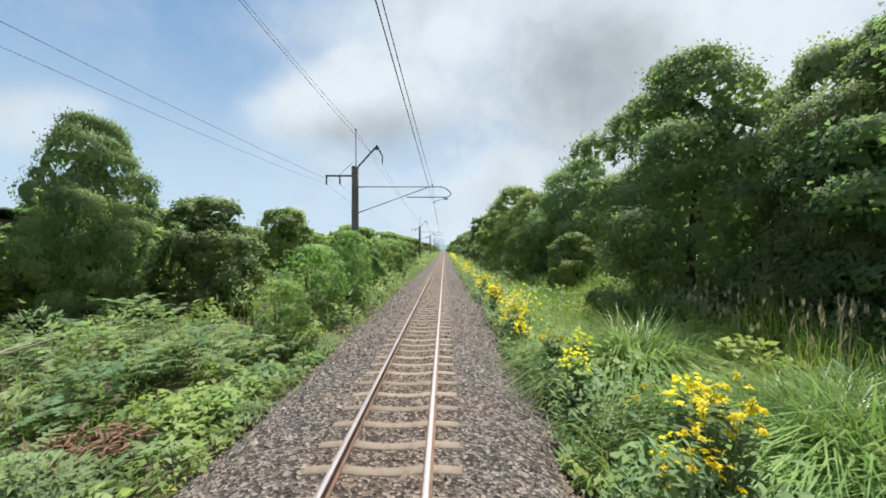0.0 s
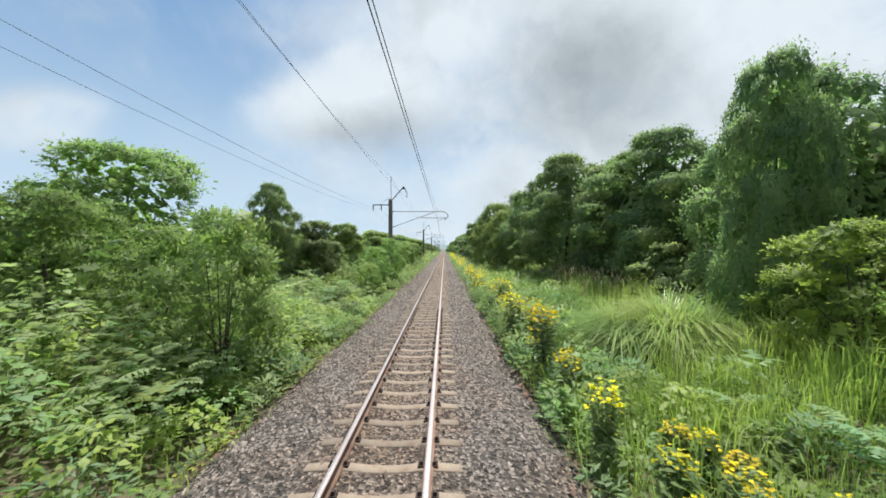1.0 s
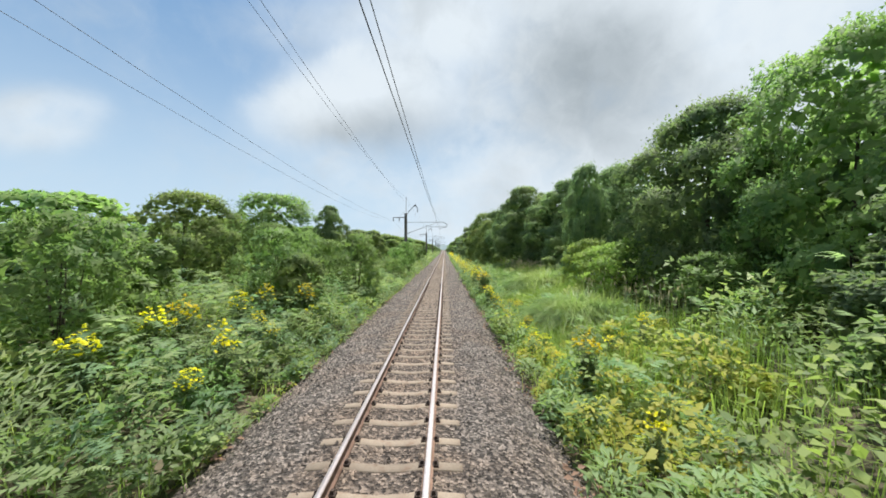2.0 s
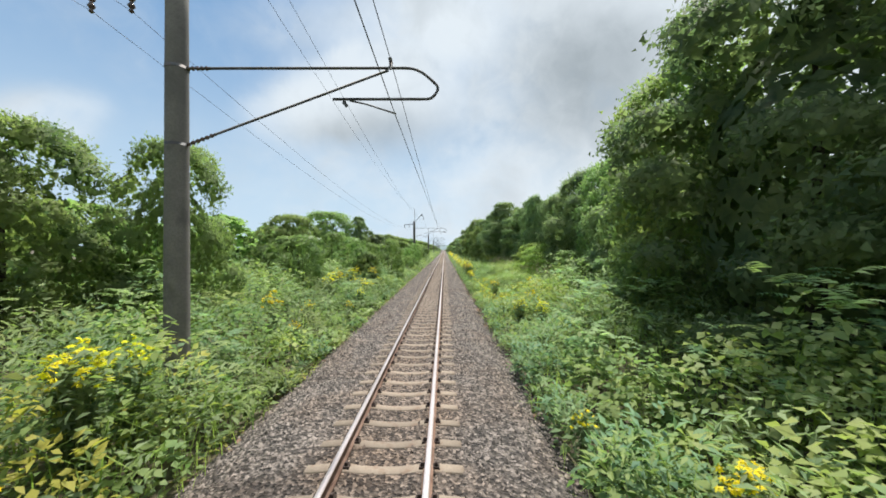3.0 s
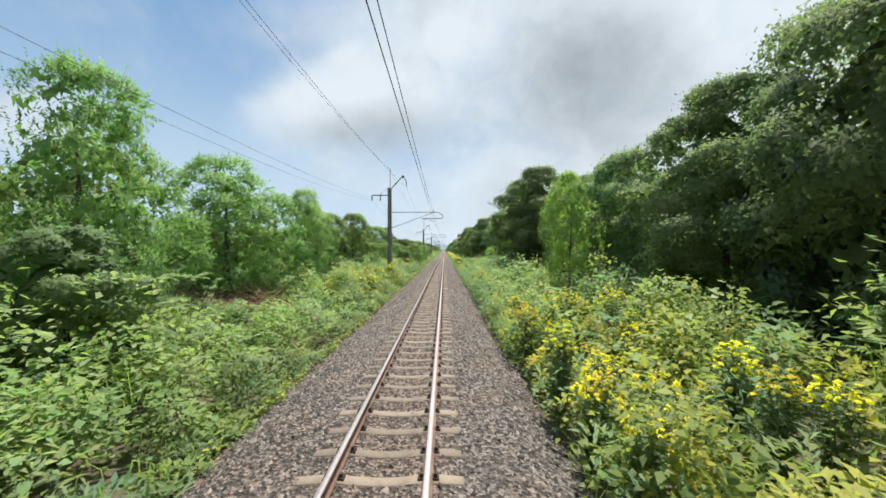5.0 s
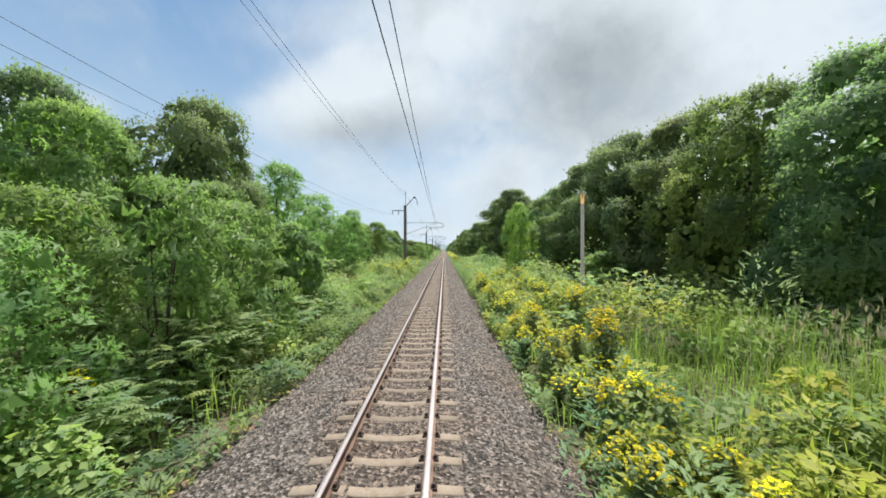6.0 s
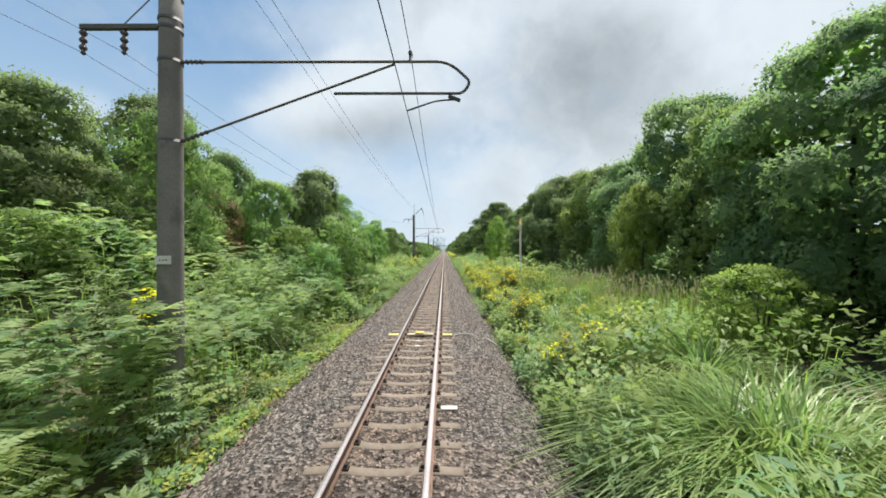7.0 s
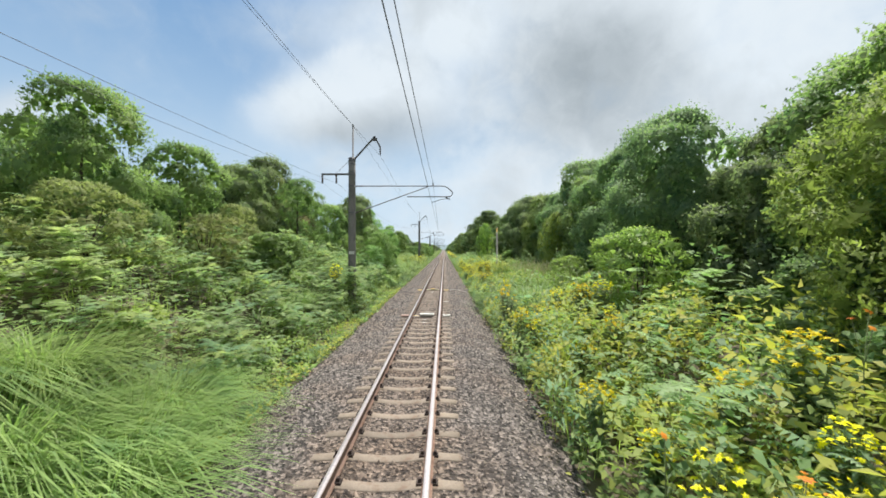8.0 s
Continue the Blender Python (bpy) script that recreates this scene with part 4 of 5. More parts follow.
MODELS = {
    "broad_a": tree_model(21, 8, 0.2, 3.2, "leaf_dark", 80, 30000, 0.120, 1.05, "tall dark green broadleaf tree with dense clumped crown", shape=0.7),
    "broad_b": tree_model(22, 8, 0.3, 3.2, "leaf_dark", 88, 30000, 0.120, 1.05, "tall dark green tree, leafy down to the ground", shape=0.6),
    "broad_c": tree_model(32, 8, 0.2, 3.2, "leaf_dark", 96, 36000, 0.110, 1.05, "very large dark green tree with wide layered boughs", shape=0.8, flat=0.62),
    "mid_a": tree_model(23, 8, 0.2, 3.2, "leaf_mid", 56, 8000, 0.120, 1.0, "green broadleaf tree beside the railway", shape=0.6, sprays=3),
    "light_a": tree_model(24, 8, 0.9, 3.2, "leaf_light", 60, 3500, 0.15, 0.65, "light green feathery tree with open crown", shape=0.7, sprays=5, inner=0.05, flat=0.8, loose=True),
    "light_b": tree_model(25, 8, 0.7, 3.2, "leaf_light", 66, 3500, 0.15, 0.65, "yellow-green feathery young tree by the line", shape=0.9, sprays=5, inner=0.05, flat=0.8, loose=True),
    "fresh": tree_model(34, 8, 1.7, 3.2, "leaf_fresh", 54, 3300, 0.15, 0.65, "bright yellow-green feathery tree leaning out before darker trees", shape=0.8, sprays=5, inner=0.08, flat=0.8, loose=True),
    "brown": tree_model(26, 8, 0.6, 3.2, "leaf_brown", 70, 9000, 0.19, 0.6, "half-withered brownish shrub tree"),
    "shrub_mid": tree_model(27, 8, 0.2, 3.2, "leaf_mid", 44, 6000, 0.27, 1.0, "dense green shrub on the verge", "shrub", "shrub", 4),
    "shrub_light": tree_model(28, 8, 0.05, 3.2, "leaf_light", 54, 1700, 0.24, 0.65, "light green leafy shrub on the verge", "shrub", "shrub", 4, 0.5, 4, 0.05, 0.9, True),
    "shrub_fresh": tree_model(35, 8, 0.05, 3.2, "leaf_fresh", 52, 1700, 0.25, 0.65, "bright yellow-green spreading shrub before the trees", "shrub", "shrub", 4, 0.5, 4, 0.05, 0.8, True),
    "shrub_olive": tree_model(33, 8, 0.1, 3.2, "leaf_olive", 50, 2600, 0.20, 0.6, "brushy olive-green shrub with fine leaves on the bank", "shrub", "shrub", 5, 0.6, 3, 0.08, 1.0, True),
    "shrub_dark": tree_model(29, 8, 0.1, 3.2, "leaf_dark", 44, 6000, 0.27, 1.0, "dark green shrub on the verge", "shrub", "shrub", 4),
    "far_dark": tree_model(30, 8, 0.1, 3.2, "leaf_dark", 46, 1500, 0.54, 0.9, "dark green tree farther along the line"),
    "far_mid": tree_model(31, 8, 0.1, 3.2, "leaf_mid", 46, 1500, 0.54, 0.9, "green tree farther along the line"),
}


def plant(kind, x, y, top, wide, group=""):
    ob = along(MODELS[kind], x, y, top, wide, (180 if x > 0 else 0) + (x * 57 + y * 91) % 90 - 45)
    return tagged(ob, group=group)


RIGHT_TREES = (
    ("broad_a", 10.6, 26.0, 8.6, 3.4), ("mid_a", 8.4, 36.5, 8.4, 3.2), ("mid_a", 8.6, 29.5, 6.8, 2.8), ("broad_c", 9.6, 13.2, 9.0, 3.5), ("broad_c", 12.0, 6.0, 8.4, 3.6), ("broad_b", 11.0, 8.8, 7.6, 2.3),
    ("broad_b", 12.8, -1.0, 8.0, 3.0), ("broad_b", 9.7, -3.4, 7.6, 1.35), ("broad_b", 12.0, -11.0, 8.4, 3.4), ("mid_a", 12.4, -16.2, 8.2, 3.0),
    ("broad_b", 11.6, -22.0, 8.0, 3.2), ("mid_a", 10.2, -26.8, 9.0, 3.4), ("broad_c", 9.7, -31.0, 10.0, 4.0), ("broad_a", 12.8, -33.6, 8.5, 3.2), ("broad_b", 11.9, -38.5, 7.9, 3.2),
    ("broad_b", 11.8, -43.5, 8.2, 2.9), ("fresh", 7.4, -46.6, 6.3, 1.5), ("broad_c", 11.4, -52.2, 8.5, 3.4), ("broad_a", 12.0, -56.8, 9.2, 3.2),
    ("broad_b", 12.4, -61.0, 8.7, 3.0), ("mid_a", 12.3, -65.2, 8.1, 2.9), ("broad_b", 12.9, -69.6, 8.0, 3.0), ("broad_a", 13.3, -73.8, 9.8, 3.3),
    ("mid_a", 12.2, -78.0, 7.8, 2.6), ("fresh", 10.0, -75.0, 5.3, 1.4))
RIGHT_TREES_NEAR = (
    ("broad_b", 12.6, -81.6, 8.8, 3.2), ("broad_a", 12.0, -87.4, 8.9, 3.2), ("broad_b", 12.8, -93.0, 7.0, 2.8), ("mid_a", 12.4, -96.6, 7.6, 3.0),
    ("fresh", 9.6, -98.6, 5.6, 2.2), ("broad_b", 12.5, -102.5, 8.2, 3.2))
for kind, x, y, top, wide in RIGHT_TREES + RIGHT_TREES_NEAR:
    plant(kind, x, y, top, wide, "trees along the right verge")
RIGHT_SHRUBS = (
    ("shrub_mid", 8.2, 21.0, 3.4, 1.6), ("shrub_fresh", 8.9, -6.2, 3.0, 1.5), ("shrub_fresh", 8.8, -10.8, 2.9, 1.7), ("shrub_fresh", 8.6, -8.4, 2.6, 1.4), ("shrub_light", 9.5, -15.0, 2.4, 1.4),
    ("shrub_dark", 9.6, -20.3, 3.0, 1.8), ("shrub_dark", 9.6, -52.0, 2.2, 1.4), ("shrub_mid", 9.0, -60.5, 2.4, 1.4),
    ("shrub_fresh", 8.3, -83.4, 2.1, 1.2), ("shrub_mid", 9.4, -87.0, 2.2, 1.4), ("shrub_fresh", 7.8, -92.0, 3.2, 1.7), ("shrub_dark", 9.5, -96.8, 2.3, 1.5),
    ("shrub_dark", 10.2, 2.0, 2.8, 1.6), ("shrub_dark", 8.6, -26.0, 3.2, 1.8), ("shrub_mid", 10.4, -77.0, 2.6, 1.4))
for kind, x, y, top, wide in RIGHT_SHRUBS:
    plant(kind, x, y, top, wide, "shrubs before the right trees")
LEFT_TREES = (
    ("broad_c", -11.6, 12.8, 7.0, 1.85), ("shrub_dark", -9.6, 16.0, 4.7, 2.2), ("shrub_mid", -9.0, 22.5, 4.9, 2.3), ("mid_a", -13.0, 2.4, 6.6, 3.7),
    ("mid_a", -13.6, -6.5, 5.5, 2.9), ("shrub_dark", -15.5, 8.0, 3.4, 2.2), ("shrub_mid", -14.0, 10.8, 3.6, 1.7), ("light_b", -10.4, -3.0, 4.0, 1.9), ("light_a", -10.8, -36.0, 6.0, 2.6),
    ("mid_a", -11.2, -30.0, 5.9, 2.5), ("mid_a", -12.0, -32.2, 5.2, 2.2), ("mid_a", -9.2, -26.5, 6.2, 2.0), ("light_a", -9.0, -40.6, 6.3, 1.9),
    ("mid_a", -12.4, -43.0, 5.8, 2.5), ("light_a", -10.8, -46.6, 6.9, 3.3), ("mid_a", -13.5, -52.0, 6.4, 2.6), ("light_b", -10.2, -55.0, 7.7, 2.6),
    ("light_a", -11.5, -60.0, 7.6, 2.7), ("broad_a", -9.3, -64.5, 8.2, 2.5))
LEFT_TREES_NEAR = (
    ("broad_a", -16.5, -63.5, 9.6, 3.0), ("brown", -12.8, -70.8, 5.8, 1.7), ("mid_a", -11.4, -67.4, 6.9, 2.2), ("light_a", -13.8, -69.0, 7.3, 2.0), ("broad_a", -15.5, -72.4, 10.4, 3.0), ("light_a", -10.2, -78.0, 7.4, 2.3),
    ("broad_a", -14.0, -79.5, 8.2, 2.7), ("mid_a", -13.2, -86.0, 7.8, 2.4), ("mid_a", -13.2, -91.2, 8.6, 2.4), ("broad_a", -17.5, -88.0, 8.4, 2.8),
    ("light_b", -12.0, -98.5, 6.6, 2.2), ("broad_a", -15.5, -98.0, 7.6, 2.6))
for kind, x, y, top, wide in LEFT_TREES + LEFT_TREES_NEAR:
    plant(kind, x, y, top, wide, "trees beyond the left verge")
LEFT_SHRUBS = (
    ("shrub_light", -6.6, -10.6, 3.3, 1.6), ("shrub_mid", -5.2, -11.6, 2.3, 1.2), ("shrub_mid", -9.0, -16.5, 3.3, 2.0),
    ("shrub_light", -7.2, -19.0, 3.2, 1.5), ("shrub_light", -5.4, -71.2, 3.9, 1.5), ("shrub_light", -7.8, -71.5, 3.7, 1.7), ("shrub_light", -7.2, -66.6, 4.6, 1.6), ("shrub_light", -5.3, -68.8, 3.7, 1.6), ("shrub_mid", -6.2, -63.0, 3.6, 1.6), ("shrub_light", -5.3, -74.6, 2.7, 1.3),
    ("shrub_olive", -8.8, -90.5, 3.9, 1.5), ("shrub_olive", -9.5, -94.8, 4.4, 1.6), ("shrub_olive", -10.3, -86.0, 4.8, 1.5), ("shrub_mid", -8.8, -79.5, 2.8, 1.3),
    ("shrub_mid", -7.5, 31.0, 4.0, 2.0), ("shrub_light", -5.5, 40.0, 3.6, 1.8), ("shrub_light", -4.4, -4.8, 3.3, 1.45), ("shrub_light", -6.7, -3.8, 3.0, 1.6), ("shrub_light", -4.4, 11.6, 1.5, 0.9), ("shrub_dark", -7.6, -58.0, 3.0, 1.5))
LEFT_EDGE_SHRUBS = (
    ("shrub_light", -4.9, 15.8, 2.6, 1.4), ("shrub_light", -4.0, 18.3, 3.3, 1.1), ("shrub_mid", -5.0, 25.0, 3.2, 1.6), ("shrub_light", -4.7, 31.0, 3.0, 1.5),
    ("shrub_mid", -5.0, 37.0, 3.4, 1.7), ("shrub_light", -5.0, 46.0, 3.4, 1.9), ("shrub_mid", -5.2, 54.0, 3.6, 2.0), ("shrub_mid", -9.6, -81.6, 3.4, 1.5),
    ("shrub_light", -8.6, -84.0, 3.4, 1.2), ("shrub_mid", -7.6, -88.0, 3.3, 1.1), ("shrub_mid", -10.5, -99.5, 4.6, 1.6), ("shrub_mid", -15.8, 10.0, 3.5, 2.0), ("shrub_mid", -15.0, 15.5, 5.0, 2.6), ("shrub_light", -13.0, 21.0, 3.9, 2.2), ("shrub_light", -13.5, 26.5, 4.0, 2.4), ("shrub_mid", -12.0, 33.0, 4.2, 2.4), ("shrub_light", -9.0, -103.0, 4.2, 1.5))
for kind, x, y, top, wide in LEFT_SHRUBS + LEFT_EDGE_SHRUBS:
    plant(kind, x, y, top, wide, "shrubs on the left verge")


def far_rows():
    """The trees on both sides as they run on into the distance, and a back row behind the near ones."""
    rng = random.Random(77)
    y = 42.0
    while y < 420:
        gap = 4.0 + y * 0.022
        plant(rng.choice(("far_dark", "far_mid")), 9.0 + rng.uniform(-1.2, 1.6), y, rng.uniform(6.0, 8.4), rng.uniform(2.8, 3.6) * (1 + y / 500), "distant trees on the right")
        plant(rng.choice(("far_mid", "far_mid", "far_dark")), -9.2 + rng.uniform(-2.5, 1.6), y + 2, rng.uniform(3.8, 5.4), rng.uniform(2.4, 3.2) * (1 + y / 500), "distant trees on the left")
        y += gap
    y = -106.0
    while y < 60:
        plant("far_dark", 16.8 + rng.uniform(-1, 1), y, rng.uniform(6.5, 8.2), rng.uniform(3.0, 3.8), "back row of trees on the right")
        plant("far_mid", (-25.0 if 8 < y < 19 else -19.5) + rng.uniform(-2, 2), y, rng.uniform(4.2, 6.0) + (2.0 if y < -60 else 0), rng.uniform(3.0, 3.8), "back row of trees on the left")
        y += 6.6


far_rows()


# ---- undergrowth ----
MEADOWS = ((4.0, 9.2, -84.5, -69.0), (2.4, 7.8, -21.0, -5.0), (3.5, 9.2, -8.0, 28.0))
CLUMP_PLACES = ((6.2, 3.2, 1.0),
                (-4.3, -98.4, 1.0), (-5.4, -80.8, 1.05), (-5.6, -88.8, 1.05), (4.2, -81.5, 0.85),
                (4.9, -78.4, 0.9), (5.4, 1.0, 1.0), (-4.4, -4.2, 0.85), (-6.0, -2.2, 0.95), (5.2, -25.0, 0.9), (4.2, -27.4, 0.8), (6.1, -84.6, 1.0), (-7.2, 1.5, 1.15), (-6.4, 2.9, 1.1), (-8.3, 2.6, 1.2), (-7.6, 3.6, 1.1),
                (-5.3, 1.4, 1.0), (-3.5, 0.5, 0.95), (-3.9, 0.2, 0.85))
# the great tussocks on the right: middle, half breadth, size
for cx, cy, reach, s in ((5.0, 8.8, 1.3, 1.3), (5.7, 4.8, 1.2, 1.1), (6.7, -2.8, 1.4, 1.22), (5.9, -11.9, 1.2, 1.12), (-5.0, -100.6, 1.9, 1.4), (4.85, -87.5, 1.0, 1.25)):
    CLUMP_PLACES += tuple((cx + reach * math.sin(2.4 * k) * (k / 6) ** 0.5, cy + reach * math.cos(2.4 * k) * (k / 6) ** 0.5, s * (1.06 - 0.035 * k)) for k in range(10 if cx < 0 else 7 if reach > 1 else 5))
CLEARINGS = ((-7.4, -50.2, 3.8, 2.9), (-10.0, -37.0, 2.4, 1.6), (-4.4, 5.4, 1.0, 0.9))


def verge_height(x, y):
    """How tall the weeds grow above the ground."""
    d = np.abs(x)
    right = x > 0
    edge = step(d, np.where(right, 2.1, 2.25), np.where(right, 3.0, 4.6))
    tall = np.where(right, 0.5 + 1.0 * edge, 0.45 + 1.2 * edge)
    # rank and level towards the trees on the right
    tall = tall * (1 + 0.24 * right * step(d, 4.2, 5.6))
    tall = tall * (0.66 + 0.55 * drift(x, y, 5.0, 31)) * (0.62 + 0.62 * drift(x, y, 1.9, 32))
    for x0, x1, y0, y1 in MEADOWS:
        tall = tall * (1 - 0.60 * step(x, x0, x0 + 1.2) * (1 - step(x, x1 - 0.8, x1)) * step(y, y0, y0 + 3) * (1 - step(y, y1 - 3, y1)))
    for cx, cy, size in CLUMP_PLACES:
        tall = tall * (1 - 0.72 * np.exp(-(((x - cx) ** 2 + (y - cy) ** 2) / (0.85 * size) ** 2) ** 2))
    # the left side is rank and bushy beyond the first pole
    tall = tall + (~right) * step(y, 12, 17) * step(d, 2.5, 3.6) * 0.7
    # the open field to the left of the line
    tall = tall * (1 - 0.42 * (~right) * step(y, 0, 3) * (1 - step(y, 11, 15)))
    # thinner along the edge beside the meadow
    tall = tall * (1 - 0.24 * right * step(y, -86, -83) * (1 - step(y, -71, -67)) * (1 - step(d, 3.8, 4.4)))
    # rank growth round the feet of the poles
    for py, more in ((-33.1, 1.1), (-85.6, 1.0)):
        tall = tall + more * np.exp(-((x + 3.4) / 0.8) ** 2 - ((y - py + 1.4) / 1.9) ** 2)
    tall = tall + 0.45 * np.exp(-((x + 7.4) / 2.4) ** 2 - ((y + 32.5) / 4.0) ** 2)
    # flattened clearings with dead growth
    for cx, cy, rx, ry in CLEARINGS:
        tall = tall * (1 - 0.78 * np.exp(-(((x - cx) / rx) ** 2 + ((y - cy) / ry) ** 2) ** 1.5))
    # a trodden-down strip of creepers on the left near the beacons
    strip = (~right) * step(-y, 73, 78) * (1 - step(-y, 100, 106))
    tall = tall * (1 - strip * (1 - step(d, 3.4, 3.8)) * 0.82) + strip * step(d, 3.5, 4.0) * 0.15
    # low fern and grass on the foot of the bank at the near end
    tall = tall * (1 - 0.42 * (~right) * step(-y, 83, 88) * step(d, 3.2, 3.8) * (1 - step(d, 8, 10)))
    # a stand of fern before the foot of the nearest pole
    return tall + 0.72 * np.exp(-((x + 3.65) / 0.42) ** 2 - ((y + 86.5) / 0.7) ** 2)


def weeds(rng, x0, x1, y0, y1, per_m2, leaves, size, simple):
    """Plants over a stretch of verge, sorted into four leaf kinds by where they grow."""
    n = int((x1 - x0) * (y1 - y0) * per_m2)
    x, y = rng.uniform(x0, x1, n), rng.uniform(y0, y1, n)
    tall = verge_height(x, y) * rng.uniform(0.5, 1.22, n)
    wide = (0.26 + 0.30 * tall) * rng.uniform(0.7, 1.3, n)
    kind = np.where(drift(x, y, 6.0, 41) + rng.normal(0, 0.16, n) > 0.66, 2, np.where(drift(x, y, 4.0, 42) + rng.normal(0, 0.18, n) > 0.52, 1, 0))
    for cx0, cx1, cy0, cy1 in ((3.4, 8, -60, -33), (3.2, 8, -108, -93), (-7, -3.3, -10, 2)):
        kind = np.where((x > cx0) & (x < cx1) & (y > cy0) & (y < cy1) & (rng.random(n) < 0.7), 2, kind)
    kind = np.where((np.abs(x) < 3.3) & (rng.random(n) < 0.6), 0, kind)
    # fern takes over on the left bank
    kind = np.where((x < -3.4) & (x > -9.5) & (y < -64) & (rng.random(n) < np.where(x > -5.6, 0.8, 0.56)), 9, kind)
    # yellowing weeds where the flowers stand thickest
    for cx0, cx1, cy0, cy1, share in ((2.6, 7.5, -78, -51, 0.42), (2.6, 8.0, -109, -90, 0.66), (3.0, 7.0, -22, -9, 0.4), (-7.0, -3.0, -46, -34, 0.35)):
        kind = np.where((x > cx0) & (x < cx1) & (y > cy0) & (y < cy1) & (rng.random(n) < share), 3, kind)
    tint = np.clip(rng.random(n) * 0.75 + 0.25 * drift(x, y, 3.0, 43), 0, 1)
    out = {}
    for k, (mult, slim, fold, lean) in enumerate(((1.4, 0.34, 0.10, 0.35), (1.15, 0.6, 0.12, 0.1), (1.15, 0.85, 0.10, 0.05), (1.25, 0.58, 0.10, 0.22))):
        pick = np.where(kind == k)[0]
        count = int(leaves * (1.2, 1.1, 1.15, 1.1)[k])
        own = np.repeat(pick, count)
        m = len(own)
        a, q = rng.uniform(0, 6.283, m), np.sqrt(rng.random(m))
        # leaves lie over a dome, a few within it
        lift = np.clip(np.sqrt(1 - 0.86 * q ** 2) * (1 - 0.55 * rng.random(m) ** 3) + rng.normal(0, 0.05, m), 0.05, 1.1)
        base = ground_height(x[own], y[own])
        px = x[own] + np.cos(a) * q * wide[own]
        keep = np.abs(px) > np.where(px < 0, 2.46, 2.36) + 0.24 * rng.random(m)
        at = np.stack([px, y[own] + np.sin(a) * q * wide[own], base + tall[own] * lift + 0.03], 1)
        out_way = np.stack([np.cos(a), np.sin(a), rng.normal(0.05 + lean, 0.35, m)], 1) + rng.normal(0, 0.35, (m, 3))
        face = np.stack([np.cos(a) * 0.35, np.sin(a) * 0.35, np.ones(m)], 1) + rng.normal(0, 0.35, (m, 3))
        dome = unit(np.stack([np.cos(a) * q, np.sin(a) * q, 0.25 + 0.75 * lift], 1))
        length = size * mult * rng.uniform(0.6, 1.4, m)
        width = length * slim * rng.uniform(0.8, 1.2, m)
        if simple or (k == 0 and x0 * x1 > 4.6 * 4.6):
            v, f = small_leaf_arrays(at[keep], out_way[keep], face[keep], length[keep], width[keep])
            each = 3
        else:
            v, f = leaf_arrays(at[keep], out_way[keep], face[keep], length[keep], width[keep], fold, 0.18)
            each = 4
        out[k] = (v, f, np.repeat(unit(0.6 * dome + 0.4 * unit(face))[keep], each, 0), np.repeat(tint[own][keep], each))
    return out


def make_undergrowth():
    rng = np.random.default_rng(51)
    names = (("herb_growth", "herb", "grey-green narrow-leaved weeds"), ("leafy_growth", "under", "dense green leafy weeds"), ("creeper_growth", "vine", "pale broad-leaved creepers"), ("yellow_growth", "yellow_weed", "yellow-green flowering weeds"))
    for side, text in ((-1, "left"), (1, "right")):
        lots = {0: [], 1: [], 2: [], 3: []}
        for a, b, y0, y1, per, leaves, size in ((2.25, 4.6, -109, 12, 2.5, 130, 0.105), (4.6, 7.6, -109, 12, 1.6, 130, 0.122), (7.6, 11.5, -109, 20, 1.2, 75, 0.16), (11.5, 22.0, -112, 20, 0.8, 20, 0.34),
                                                (2.3, 8.0, 14, 60, 3.0, 22, 0.20), (8.0, 13.0, 20, 60, 1.2, 20, 0.28), (2.4, 9.0, 60, 260, 0.8, 16, 0.42)):
            x0, x1 = (a, b) if side > 0 else (-b, -a)
            for k, arrays in weeds(rng, x0, x1, y0, y1, per, leaves, size, a > 7 or y0 > 10).items():
                lots[k].append(arrays)
        for k, (name, mat, label) in enumerate(names):
            v, f = joined(*(one[:2] for one in lots[k]))
            normals, tint = (np.concatenate([one[j] for one in lots[k]]) for j in (2, 3))
            tagged(new(name, mesh_of(name, v, f, mat, normals=normals, tint=tint)), label + " covering the " + text + " verge of the track", "undergrowth", kind="stuff")


make_undergrowth()


